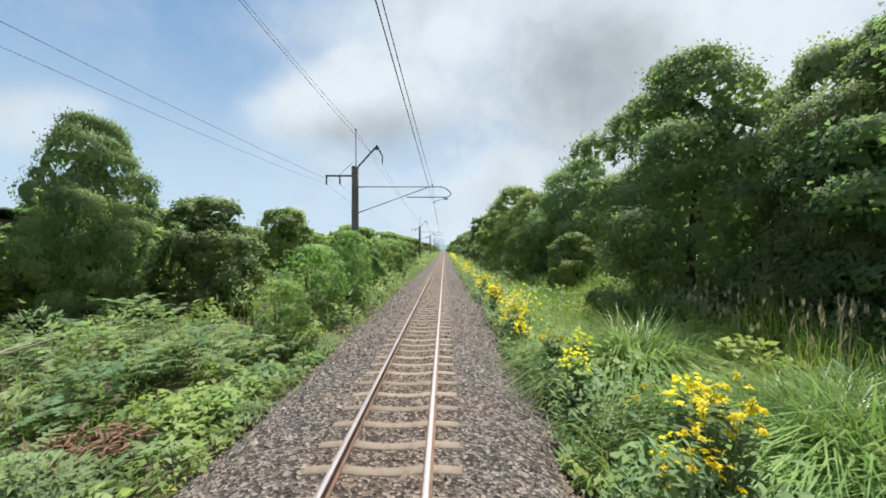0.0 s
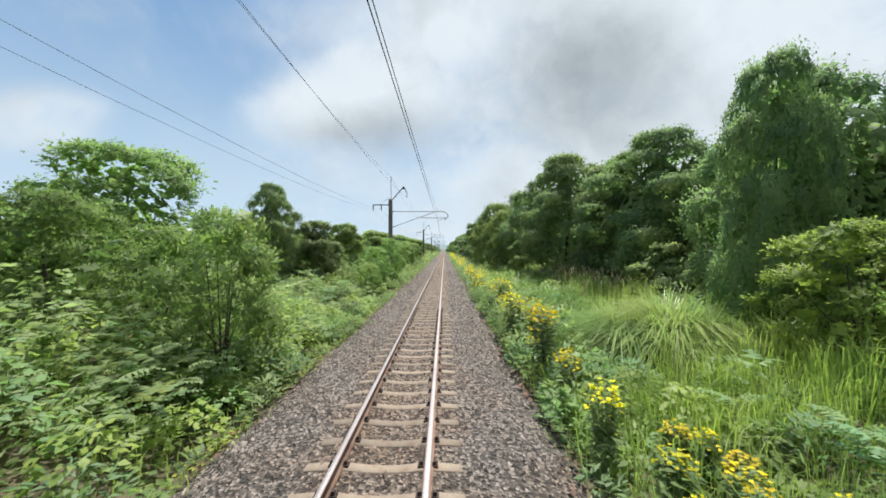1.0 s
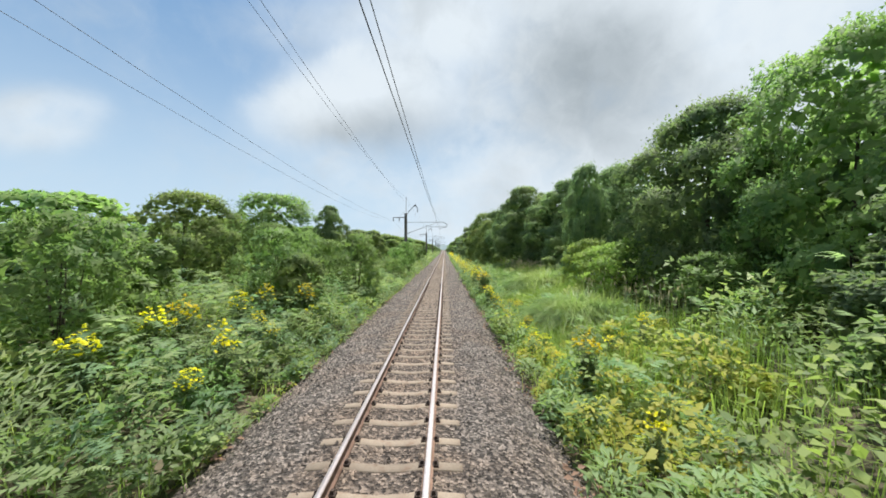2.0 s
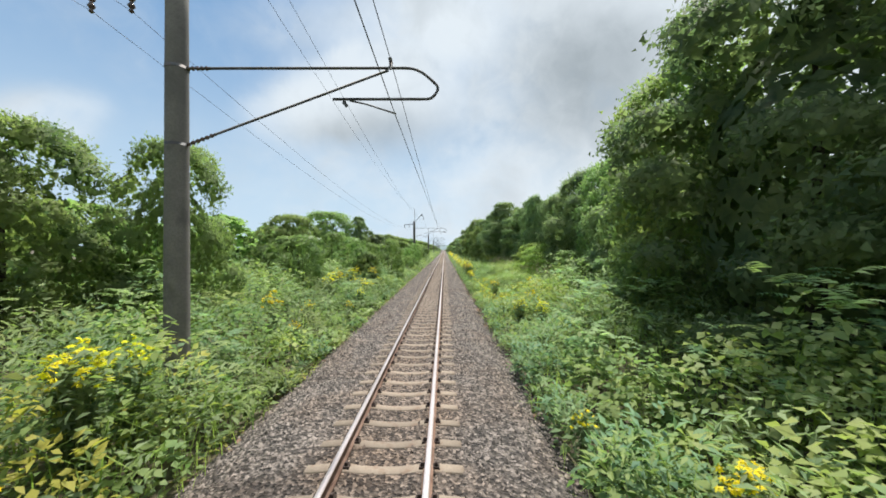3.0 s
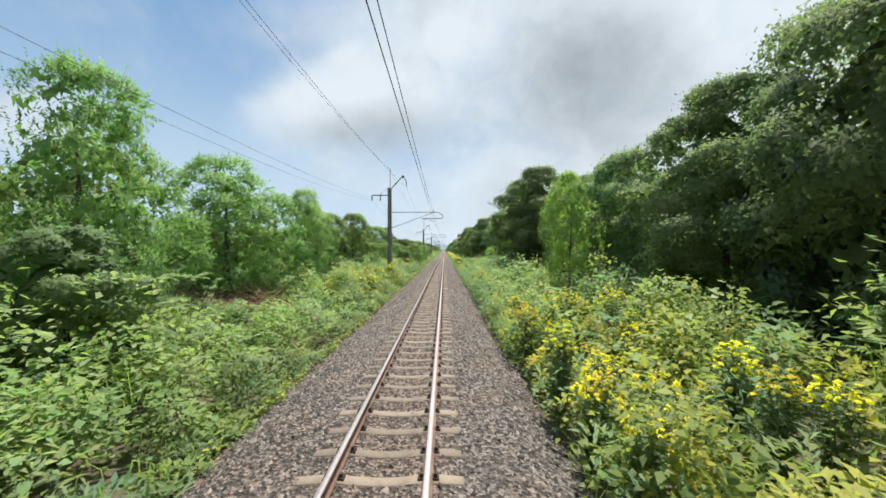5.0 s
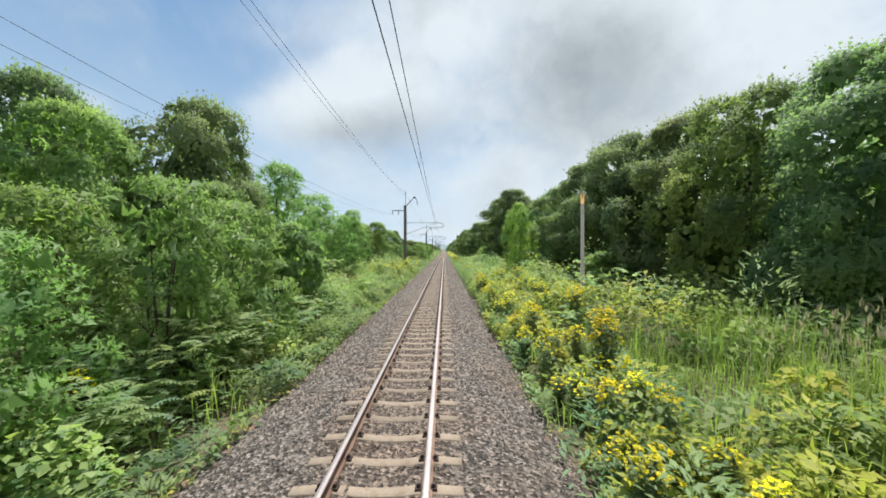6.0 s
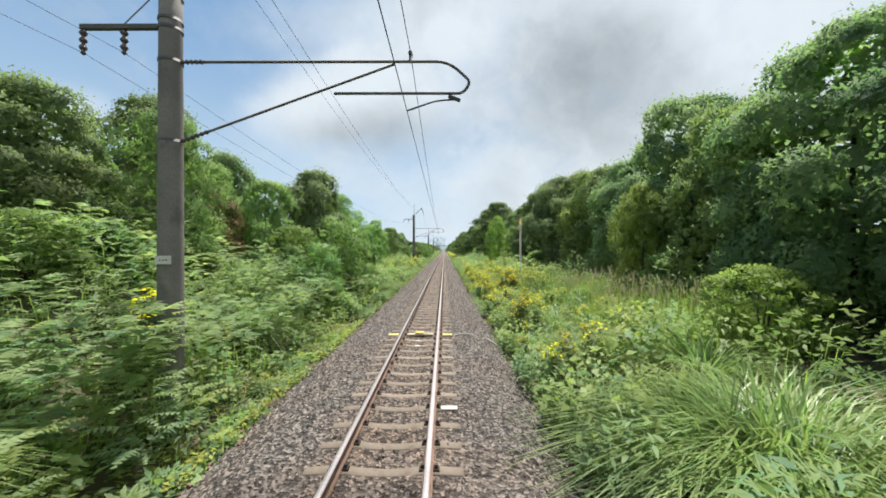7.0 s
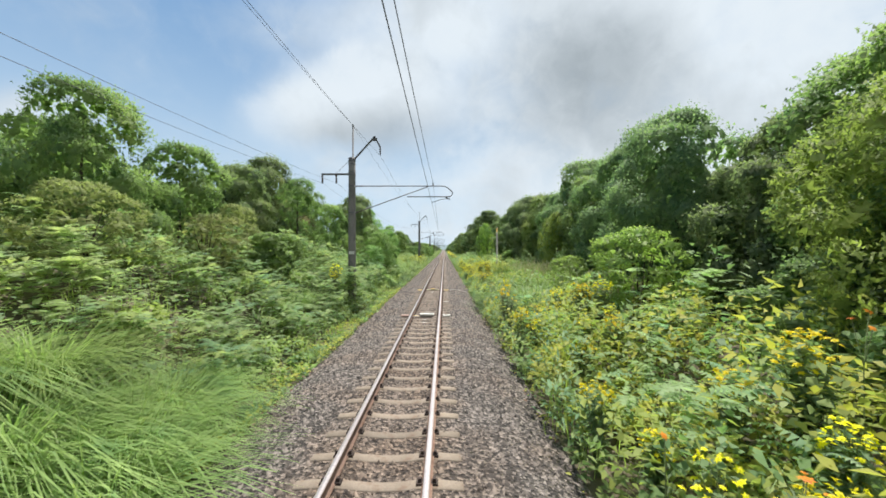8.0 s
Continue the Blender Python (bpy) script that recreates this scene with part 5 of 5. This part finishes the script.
def make_ground_cover():
    """Low leaves close over the soil between the taller weeds, yellowing and brown along the foot of the ballast."""
    rng = np.random.default_rng(57)
    for name, mat, label, lots in (
            ("ground_cover", "under", "low green leaves close over the ground between the weeds", ((2.6, 9.0, -109, 14, 30, 0.13, 0.22), (-9.5, -2.6, -109, 14, 30, 0.13, 0.22))),
            ("low_fern", "frond", "low pale fern leaves filling in beneath the taller fronds", ((-9.5, -3.6, -109, -64, 78, 0.16, 0.55),)),
            ("yellowing_edge", "yellow_weed", "yellow-green creeping plants along the foot of the ballast", ((-3.75, -2.52, -109, -77, 230, 0.085, 0.20), (-3.0, -2.52, -77, -63, 60, 0.075, 0.16), (-3.15, -2.52, -63, -46, 170, 0.08, 0.18), (-3.0, -2.5, -46, 10, 70, 0.07, 0.15), (2.42, 2.75, -109, -60, 30, 0.07, 0.14))),
            ("withered_edge", "litter", "red-brown withered leaves along the foot of the ballast", ((-2.85, -2.4, -109, 12, 26, 0.09, 0.07), (2.3, 2.7, -26, 6, 60, 0.10, 0.12), (2.35, 2.65, -109, -26, 12, 0.08, 0.06)))):
        made = []
        for x0, x1, y0, y1, per, size, lift in lots:
            n = int((x1 - x0) * (y1 - y0) * per)
            x, y = rng.uniform(x0, x1, n), rng.uniform(y0, y1, n)
            keep = (drift(x, y, 2.2, 67) + rng.normal(0, 0.1, n) > 0.45) | (name in ("ground_cover", "low_fern"))
            x, y = x[keep], y[keep]
            n = len(x)
            at = np.stack([x, y, np.maximum(ground_height(x, y), bed_height(x) * (np.abs(x) < 2.75) - 9 * (np.abs(x) >= 2.75)) + 0.02 + lift * rng.random(n)], 1)
            a = rng.uniform(0, 6.283, n)
            length = size * rng.uniform(0.6, 1.5, n)
            made.append((*leaf_arrays(at, np.stack([np.cos(a), np.sin(a), rng.normal(0.2, 0.25, n)], 1), np.tile(np.array([[0, 0, 1.0]]), (n, 1)) + rng.normal(0, 0.3, (n, 3)), length, length * rng.uniform(0.45, 0.8, n)), np.repeat(rng.random(n), 4)))
        v, f = joined(*(one[:2] for one in made))
        tagged(new(name, mesh_of(name, v, f, mat, tint=np.concatenate([one[2] for one in made]))), label, "ground cover", kind="stuff")


make_ground_cover()


def frond_arrays(rng, at, heading, length, rise, wide, pairs=8):
    """Arching feathered fronds: pairs of narrow leaflets along a bent midrib."""
    out = np.stack([np.cos(heading), np.sin(heading), np.zeros(len(at))], 1)
    side = np.stack([-np.sin(heading), np.cos(heading), np.zeros(len(at))], 1)

    def rib(t):
        return at + out * (length * t)[:, None] + np.array([0, 0, 1.0]) * (rise * (1.7 * t - 1.35 * t * t))[:, None]

    tris = []
    for k in range(pairs):
        t0, t1 = 0.16 + 0.84 * k / pairs, 0.16 + 0.84 * (k + 0.95) / pairs
        a, b = rib(np.full(len(at), t0)), rib(np.full(len(at), min(t1, 1.0)))
        spread = wide * (1 - 0.85 * (k / pairs) ** 1.3)
        for sign in (-1, 1):
            tip = (a + b) / 2 + side * (sign * spread)[:, None] + out * (spread * 0.45)[:, None] + np.array([0, 0, 1.0]) * (rng.normal(-0.16, 0.12, len(at)) * spread)[:, None]
            tris.append(np.stack([b, a, tip] if sign < 0 else [a, b, tip], 1))
    v = np.stack(tris, 1).reshape(-1, 3)
    normals = unit(np.array([0, 0, 1.0]) + 0.35 * out + rng.normal(0, 0.22, out.shape))
    return v, np.arange(len(v)).reshape(-1, 3), np.repeat(normals, 6 * pairs, 0)


def make_fronds():
    """Stands of bracken and knotweed that arch over the weeds."""
    rng = np.random.default_rng(53)
    for text, stretches in (("left", ((-9.5, -3.85, -109, -64, 5.6), (-6.2, -3.85, -109, -64, 4.6), (-4.2, -3.3, -87.1, -86.0, 26.0), (-8.5, -3.0, -64, -44, 0.9), (-8.5, -3.2, -44, -24, 1.2), (-8.5, -3.2, -24, 12, 3.4))),
                            ("right", ((3.2, 7.5, -48, -28, 2.0), (3.4, 7.5, -109, -88, 1.5), (3.4, 7.2, -70, -48, 0.7), (4.0, 7.5, -28, 8, 0.6)))):
        lots, tints = [], []
        for x0, x1, y0, y1, per in stretches:
            n = int((x1 - x0) * (y1 - y0) * per)
            x, y = rng.uniform(x0, x1, n), rng.uniform(y0, y1, n)
            keep = drift(x, y, 4.5, 66) + rng.normal(0, 0.12, n) > 0.33
            tints.append(np.repeat(rng.random(keep.sum()), 7 * 48))
            x, y = np.repeat(x[keep], 7), np.repeat(y[keep], 7)
            n = len(x)
            tall = verge_height(x, y) * (1.04 - 0.6 * rng.random(n) ** 2.6)
            length = rng.uniform(0.34, 0.68, n)
            lots.append(frond_arrays(rng, np.stack([x, y, ground_height(x, y) + tall], 1), rng.uniform(0, 6.283, n), length, length * rng.uniform(0.2, 0.6, n), length * rng.uniform(0.20, 0.30, n)))
        v, f = joined(*(one[:2] for one in lots))
        tagged(new("bracken", mesh_of("bracken", v, f, "frond", normals=np.concatenate([one[2] for one in lots]), tint=np.concatenate(tints))), "pale green arching fern-like fronds over the " + text + " verge", "bracken", kind="stuff")


make_fronds()


def make_verge_grass():
    """Loose blades between the weeds, and short tufts where the ballast ends."""
    rng = np.random.default_rng(52)
    lots = []
    for side in (-1, 1):
        for a, b, y0, y1, per, h, w in ((2.38, 3.1, -109, 14, 26, 0.30, 0.012), (2.8, 8.0, -109, 14, 20, 0.95, 0.016), (2.3, 8.0, 14, 70, 5, 0.9, 0.04)):
            n = int((b - a) * (y1 - y0) * per)
            x, y = side * rng.uniform(a, b, n), rng.uniform(y0, y1, n)
            keep = drift(x, y, 3.5, 61) + rng.normal(0, 0.12, n) > 0.45
            x, y = x[keep], y[keep]
            n = len(x)
            top = np.maximum(verge_height(x, y) * rng.uniform(0.65, 1.05, n), h * 0.5)
            height = top * rng.uniform(0.7, 1.1, n)
            lots.append(blade_arrays(rng, np.stack([x, y, ground_height(x, y) + 0.02], 1), height, rng.uniform(0.3, 0.9, n), rng.uniform(0, 6.283, n), w * rng.uniform(0.7, 1.3, n)))
    for x0, x1, y0, y1 in MEADOWS:
        n = int((x1 - x0) * (y1 - y0) * 95)
        x, y = rng.uniform(x0 + 0.5, x1, n), rng.uniform(y0, y1, n)
        lots.append(blade_arrays(rng, np.stack([x, y, ground_height(x, y) + 0.02], 1), rng.uniform(0.55, 1.25, n) * (0.6 + 0.6 * drift(x, y, 2.5, 62)) * (1 + 0.35 * step(x, 6.0, 8.5)), rng.uniform(0.1, 0.8, n), rng.uniform(0, 6.283, n), rng.uniform(0.008, 0.016, n)))
    v, f = joined(*lots)
    tagged(new("verge_grass", mesh_of("verge_grass", v, f, "grass")), "fresh green grass blades between the weeds along both verges", "grass", kind="stuff")


make_verge_grass()


# ---- grass clumps ----
def arching_arrays(at, height, lean, heading, width, parts=3):
    """Long blades that rise, arch over and hang at the tip."""
    n = len(at)
    out = np.stack([np.cos(heading), np.sin(heading), np.zeros(n)], 1)
    side = np.stack([-np.sin(heading), np.cos(heading), np.zeros(n)], 1)
    rows = []
    for k in range(parts + 1):
        t = k / parts
        c = at + out * (height * lean * t ** 1.6)[:, None] + np.array([0, 0, 1.0]) * (height * (t - 0.66 * lean * t ** 2.8))[:, None]
        w = width * (0.75 if k == 0 else 1.0 - 0.9 * t ** 3)
        rows += [c + side * (w / 2)[:, None], c - side * (w / 2)[:, None]]
    v = np.stack(rows, 1).reshape(-1, 3)
    k = (np.arange(n)[:, None] * 2 * (parts + 1) + np.arange(parts)[None] * 2).reshape(-1, 1)
    return v, k + np.array([[0, 1, 3, 2]])


def clump_model(seed, blades, height, broad, label, mat):
    rng = np.random.default_rng(seed)
    a, q = rng.uniform(0, 6.283, blades), np.sqrt(rng.random(blades)) * 0.30
    at = np.stack([np.cos(a) * q, np.sin(a) * q, np.zeros(blades)], 1)
    h = height * rng.uniform(0.72, 1.05, blades)
    lean = np.clip(0.62 + 2.0 * q + rng.normal(0, 0.28, blades), 0.05, 1.35)
    turn, width = a + rng.normal(0, 0.45, blades), broad * rng.uniform(0.4, 1.15, blades)
    ob = tagged(new("grass_clump"), label, "grass clump", "tall grass clumps on the verges")
    for name, pick in (("upright_foliage", lean < 0.75), ("hanging_foliage", lean >= 0.75)):
        v, f = arching_arrays(at[pick], h[pick], lean[pick], turn[pick], width[pick])
        tagged(child(name, mesh_of(name, v, f, mat), ob), kind="stuff")
    return ob


CLUMPS = [clump_model(71, 520, 1.8, 0.030, "tall arching clump of silvery green grass", "tall_grass"), clump_model(72, 600, 1.6, 0.019, "tall bright green grass clump bending over", "bright_grass")]
for k, (x, y, s) in enumerate(CLUMP_PLACES):
    m = pose(x, y, float(ground_height(x, y)), 0, 0, k * 77) @ Matrix.Diagonal((s, s, s, 1))
    stand(CLUMPS[int((k % 4 == 1 and y > -70) or (x < 0 and y < -70) or x > -4 > x - 1.0)], m)


# ---- yellow flowers ----
def flower_arrays(rng, at, size):
    """Open flower heads: six petals round a middle, tilted a little each its own way."""
    n = len(at)
    up = unit(rng.normal(0, 0.42, (n, 3)) + np.array([0, -0.12, 1.0]))
    ref = unit(np.cross(up, unit(rng.normal(size=(n, 3)))))
    other = np.cross(up, ref)
    lots = []
    for k in range(6):
        a = k * math.pi / 3
        way = ref * math.cos(a) + other * math.sin(a) - up * 0.22
        lots.append(small_leaf_arrays(at - way * (size * 0.15)[:, None], way, up, size * rng.uniform(1.0, 1.25, n), size * 1.05))
    return joined(*lots)


def flower_model(seed, heads, height):
    """A tall branching plant with yellow heads."""
    rng = np.random.default_rng(seed)
    ob = tagged(new("coneflower"), "tall yellow-flowering weed with leafy green stems", "flowering plant", "yellow flowers beside the track")
    runs, tips = [], []
    for k in range(heads):
        # heads crowd together at the top, a little lower round the rim
        a, r = rng.uniform(0, 6.283), 0.27 * math.sqrt(rng.random())
        h = height * (1.04 - 0.16 * rng.random() - 0.20 * (r / 0.27) ** 2)
        tip = np.array([np.cos(a) * r, np.sin(a) * r, h])
        if k % 3 == 0:
            runs.append((np.stack([np.array([np.cos(a) * 0.04, np.sin(a) * 0.04, 0]), np.array([tip[0] * 0.45, tip[1] * 0.45, h * 0.6]), tip]), np.array([0.007, 0.005, 0.003])))
        tips.append(tip)
    tips = np.array(tips)
    tagged(child("stem_growth", tubes_mesh("stem_growth", runs, "stem", 3, False), ob), kind="stuff")
    n = heads * 6
    which, t = rng.integers(0, heads, n), rng.uniform(0.15, 0.96, n)
    at = tips[which] * np.stack([t, t, t], 1) * np.array([0.8, 0.8, 1.0])
    a = rng.uniform(0, 6.283, n)
    v, f = leaf_arrays(at, np.stack([np.cos(a), np.sin(a), rng.normal(0.1, 0.3, n)], 1), np.tile(np.array([[0, 0, 1.0]]), (n, 1)), rng.uniform(0.10, 0.20, n), rng.uniform(0.035, 0.075, n))
    tagged(child("foliage", mesh_of("foliage", v, f, "herb"), ob), kind="stuff")
    v, f = flower_arrays(rng, tips, rng.uniform(0.036, 0.054, heads))
    tagged(child("bloom", mesh_of("bloom", v, f, "petal"), ob, "open yellow flower heads"), kind="stuff")
    v, f = small_leaf_arrays(tips + np.array([-0.012, 0, 0.012]), np.tile(np.array([[1.0, 0, 0.1]]), (heads, 1)), np.tile(np.array([[0, -0.3, 1.0]]), (heads, 1)), np.full(heads, 0.026), np.full(heads, 0.026))
    tagged(child("bloom_core", mesh_of("bloom_core", v, f, "core"), ob), kind="stuff")
    return ob


FLOWERS = [flower_model(81, 34, 1.5), flower_model(82, 50, 1.6), flower_model(83, 22, 1.35), flower_model(84, 66, 1.55)]


def make_flowers():
    rng = np.random.default_rng(85)
    # drifts beside the track: from and to across, from and to along, number
    drifts = ((2.9, 3.9, -2, 9, 26), (2.8, 3.4, 9, 26, 30), (2.9, 4.0, -18, -10, 26), (2.8, 3.5, -10, -2, 16), (3.2, 4.8, -12.5, -7.5, 18), (4.6, 6.4, -19, -14, 8), (3.1, 5.0, -27, -18, 8), (2.7, 3.8, -46, -34, 14),
              (3.0, 5.6, -57.5, -51.5, 34), (2.8, 5.6, -70, -57.5, 44), (2.9, 4.2, -80, -70, 34), (2.75, 3.6, -85, -57, 44), (3.6, 4.6, -84, -81, 6), (2.8, 6.0, -103, -90, 44),
              (-6.0, -3.6, -21, -12, 18), (-5.8, -3.4, -44, -34, 26), (-6.0, -4.0, -76, -64, 6), (-6.0, -4.0, -88, -79, 4), (-5.5, -3.2, -30, -24, 5))
    for x0, x1, y0, y1, n in drifts:
        for k in range(round(n * 0.7)):
            x, y = rng.uniform(x0, x1), rng.uniform(y0, y1)
            grown = float(verge_height(np.array(x), np.array(y)))
            s = np.clip((grown + rng.uniform(0.0, 0.30) + (0.2 if x0 < 0 else 0.0)) / 1.5, 0.5, 1.35)
            m = pose(x, y, float(ground_height(x, y)), 0, 0, rng.uniform(0, 360)) @ Matrix.Diagonal((max(s, 0.8), max(s, 0.8), s, 1))
            stand(FLOWERS[int(rng.integers(0, 4))], m)
    # the yellow band running on along the right edge of the line
    n = 3000
    y = 10 + 130 * rng.random(n) ** 1.5
    x = 2.8 + rng.random(n) ** 1.4 * 0.9
    keep = drift(x, y, 9.0, 86) > 0.5
    x, y = x[keep], y[keep]
    z = ground_height(x, y) + verge_height(x, y) * rng.uniform(0.85, 1.2, len(x)) + 0.05
    v, f = flower_arrays(rng, np.stack([x, y, z], 1), 0.05 + 0.0009 * y)
    tagged(new("flower_band", mesh_of("flower_band", v, f, "petal_deep")), "band of yellow wildflowers running along the track edge", "wildflowers", kind="stuff")


make_flowers()


def make_lily(x, y, heads, turn):
    """A tall lily with a few orange heads, its petals bent back."""
    rng = np.random.default_rng(87 + heads)
    ob = tagged(new("orange_lily"), "tall stem with orange lily flowers among creepers", "flowering plant", "orange lilies beside the track")
    z = float(ground_height(x, y))
    h = float(verge_height(np.array(x), np.array(y))) + 0.12
    ob.matrix_basis = pose(x, y, z, 0, 0, turn)
    tips = np.array([[0.11 * math.cos(2.1 * k), 0.11 * math.sin(2.1 * k), h - 0.09 * k] for k in range(heads)])
    child("stem", tubes_mesh("stem", [([(0, 0, 0), (0.01, 0.01, h * 0.7), tuple(tip)], np.array([0.007, 0.006, 0.004])) for tip in tips], "stem", 4), ob)
    for tip in tips:
        child("bloom", mesh_of("bloom", *flower_arrays(rng, tip[None], np.array([0.06])), "petal_orange"), ob, "orange flower")
    n = 22
    a, t = rng.uniform(0, 6.283, n), rng.uniform(0.2, 0.9, n)
    v, f = leaf_arrays(np.stack([0 * t, 0 * t, h * t], 1), np.stack([np.cos(a), np.sin(a), rng.normal(0.3, 0.2, n)], 1), np.tile(np.array([[0, 0, 1.0]]), (n, 1)), rng.uniform(0.10, 0.18, n), rng.uniform(0.018, 0.03, n))
    tagged(child("foliage", mesh_of("foliage", v, f, "herb"), ob), kind="stuff")


for x, y, heads, turn in ((5.9, -100.7, 3, 20), (4.45, -101.6, 2, 130), (3.45, -102.4, 2, 250), (2.95, -101.6, 1, 70)):
    make_lily(x, y, heads, turn)


# ---- seed heads, dead growth and small things ----
def make_seed_heads():
    rng = np.random.default_rng(91)
    for x0, x1, y0, y1, n in ((6.4, 9.2, -81.5, -72, 330), (6.4, 8.2, -93, -88, 70), (6.8, 9.6, 2, 14, 250), (6.8, 8.8, -16, -9, 80)):
        x, y = rng.uniform(x0, x1, n), rng.uniform(y0, y1, n)
        base = np.stack([x, y, ground_height(x, y)], 1)
        h = rng.uniform(1.15, 1.75, n)
        heading = rng.uniform(0, 6.283, n)
        stalks = blade_arrays(rng, base, h, rng.uniform(0.05, 0.3, n), heading, np.full(n, 0.012))
        tip = base + np.stack([np.cos(heading) * 0.1 * h, np.sin(heading) * 0.1 * h, h * 0.86], 1)
        plumes = [leaf_arrays(tip + rng.normal(0, 0.012, (n, 3)), np.stack([rng.normal(0, 0.10, n), rng.normal(0, 0.10, n), np.ones(n)], 1), rng.normal(size=(n, 3)), rng.uniform(0.14, 0.24, n), np.full(n, 0.030)) for k in range(3)]
        v, f = joined(stalks, *plumes)
        tagged(new("seed_heads", mesh_of("seed_heads", v, f, "straw")), "dry reddish straw-coloured grass seed heads", "dry grass", kind="stuff")


make_seed_heads()


def make_dead_growth():
    rng = np.random.default_rng(92)
    for x, y, rx, ry, n in ((-8.4, -49.8, 2.7, 1.7, 1300), (-6.4, -51.6, 1.2, 1.0, 260), (-10.0, -37.0, 1.9, 1.2, 1000), (-4.4, 5.4, 0.7, 0.6, 300)):
        a, q = rng.uniform(0, 6.283, n), np.sqrt(rng.random(n))
        px, py = x + np.cos(a) * q * rx, y + np.sin(a) * q * ry
        at = np.stack([px, py, ground_height(px, py) + verge_height(px, py) * 0.8 + rng.uniform(0.05, 0.30, n)], 1)
        v, f = leaf_arrays(at, rng.normal(0, 1, (n, 3)) * np.array([1, 1, 0.35]), rng.normal(0, 0.4, (n, 3)) + np.array([0, 0, 1.0]), rng.uniform(0.15, 0.34, n), rng.uniform(0.03, 0.08, n))
        tagged(new("dead_bracken", mesh_of("dead_bracken", v, f, "litter")), "patch of collapsed red-brown dead growth among the weeds", "dead plants", kind="stuff")


make_dead_growth()


def make_marker_post(x, y, top):
    z = float(ground_height(x, y))
    ob = tagged(new("marker_post"), "slim grey concrete post with an orange-yellow band before the trees", "post")
    ob.matrix_basis = pose(x, y, z)
    h = top - z
    child("shaft", tubes_mesh("shaft", [([(0, 0, -0.3), (0, 0, h)], np.array([0.085, 0.07]))], "pole", 12), ob)
    child("band", tubes_mesh("band", [([(0, 0, h - 0.55), (0, 0, h - 0.12)], 0.078)], "orange_band", 12), ob, "orange-yellow band near the tip")


make_marker_post(6.75, -63.2, 5.1)


def make_dead_branch(x, y):
    ob = tagged(new("dead_branch"), "bare pale dead branch lying on the weeds", "branch")
    z = float(ground_height(x, y)) + 0.75
    ob.matrix_basis = pose(x, y, z, 0, 0, 20)
    child("wood", tubes_mesh("wood", [([(-1.1, 0, 0.0), (-0.3, 0.05, 0.16), (0.5, 0, 0.30), (1.1, -0.08, 0.52)], np.array([0.035, 0.03, 0.022, 0.01])),
                                      ([(0.2, 0, 0.25), (0.6, 0.3, 0.45)], np.array([0.015, 0.006]))], "cut_wood", 6), ob)


make_dead_branch(-7.2, 6.2)


def make_cable():
    """A white cable that leaves the beacon, dips into the stones and comes out again at the edge of the bed."""
    ob = tagged(new("white_cable"), "loose white plastic cable lying over the ballast", "cable")
    ob.matrix_basis = pose(0, -80.4, 0)
    first = arc([(1.06, 0.05, -0.20), (1.25, 0.10, -0.15), (1.50, 0.11, -0.14), (1.74, 0.0, -0.175), (1.82, -0.06, -0.24)])
    second = arc([(1.98, -0.20, -0.27), (2.08, -0.30, -0.215), (2.30, -0.46, -0.30), (2.50, -0.60, -0.42)])
    child("length", tubes_mesh("length", [(first, 0.017)], "worn_white", 7), ob)
    child("length", tubes_mesh("length", [(second, 0.017)], "worn_white", 7), ob)


make_cable()


def make_shed(x, y):
    """A low shed half hidden behind the trees on the left."""
    ob = tagged(new("shed"), "low shed with pale sheet roof behind the trees", "shed")
    z = float(ground_height(x, y))
    ob.matrix_basis = pose(x, y, z)
    for name, box_size in (("wall", (-2.6, 2.6, -2.5, -2.38)), ("wall", (-2.6, 2.6, 2.38, 2.5)), ("wall", (-2.6, -2.48, -2.38, 2.38)), ("wall", (2.48, 2.6, -2.38, 2.38))):
        bm = bmesh.new()
        box(bm, *box_size, 0.0, 3.82)
        part(name, bm, "shed_wall", ob)
    for sign in (-1, 1):
        bm = bmesh.new()
        v = [bm.verts.new(p) for p in ((-3.0, sign * 2.9, 3.80), (3.0, sign * 2.9, 3.80), (3.0, 0, 4.22), (-3.0, 0, 4.22))]
        got = bm.faces.new(v)
        more = bmesh.ops.extrude_face_region(bm, geom=[got])
        bmesh.ops.translate(bm, vec=(0, 0, 0.07), verts=[g for g in more["geom"] if isinstance(g, bmesh.types.BMVert)])
        bmesh.ops.recalc_face_normals(bm, faces=bm.faces)
        part("roof_slope", bm, "roof_sheet", ob, "pale grey metal roof slope")


make_shed(-19.6, 14.5)


def make_far_hill():
    """Wooded rise at the end of the line, distance haze painted into its blue-grey colour."""
    xs = np.linspace(-900, 900, 60)
    top = 14 + 26 * drift(xs, xs * 0, 500, 95) + 5 * drift(xs, xs * 0, 90, 96)
    v = np.concatenate([np.stack([xs, np.full(60, 1500.0), np.full(60, -3.0)], 1), np.stack([xs, np.full(60, 1560.0), top], 1), np.stack([xs, np.full(60, 1700.0), np.full(60, -3.0)], 1)])
    k = np.arange(59)
    f = np.concatenate([np.stack([k, k + 1, k + 61, k + 60], 1), np.stack([k + 60, k + 61, k + 121, k + 120], 1)])
    tagged(new("backdrop", mesh_of("backdrop", v, f, "far_hill", True)), "hazy blue wooded rise far down the line", "hill", kind="structure")


make_far_hill()

for held, m in LATER:
    held.matrix_basis = m
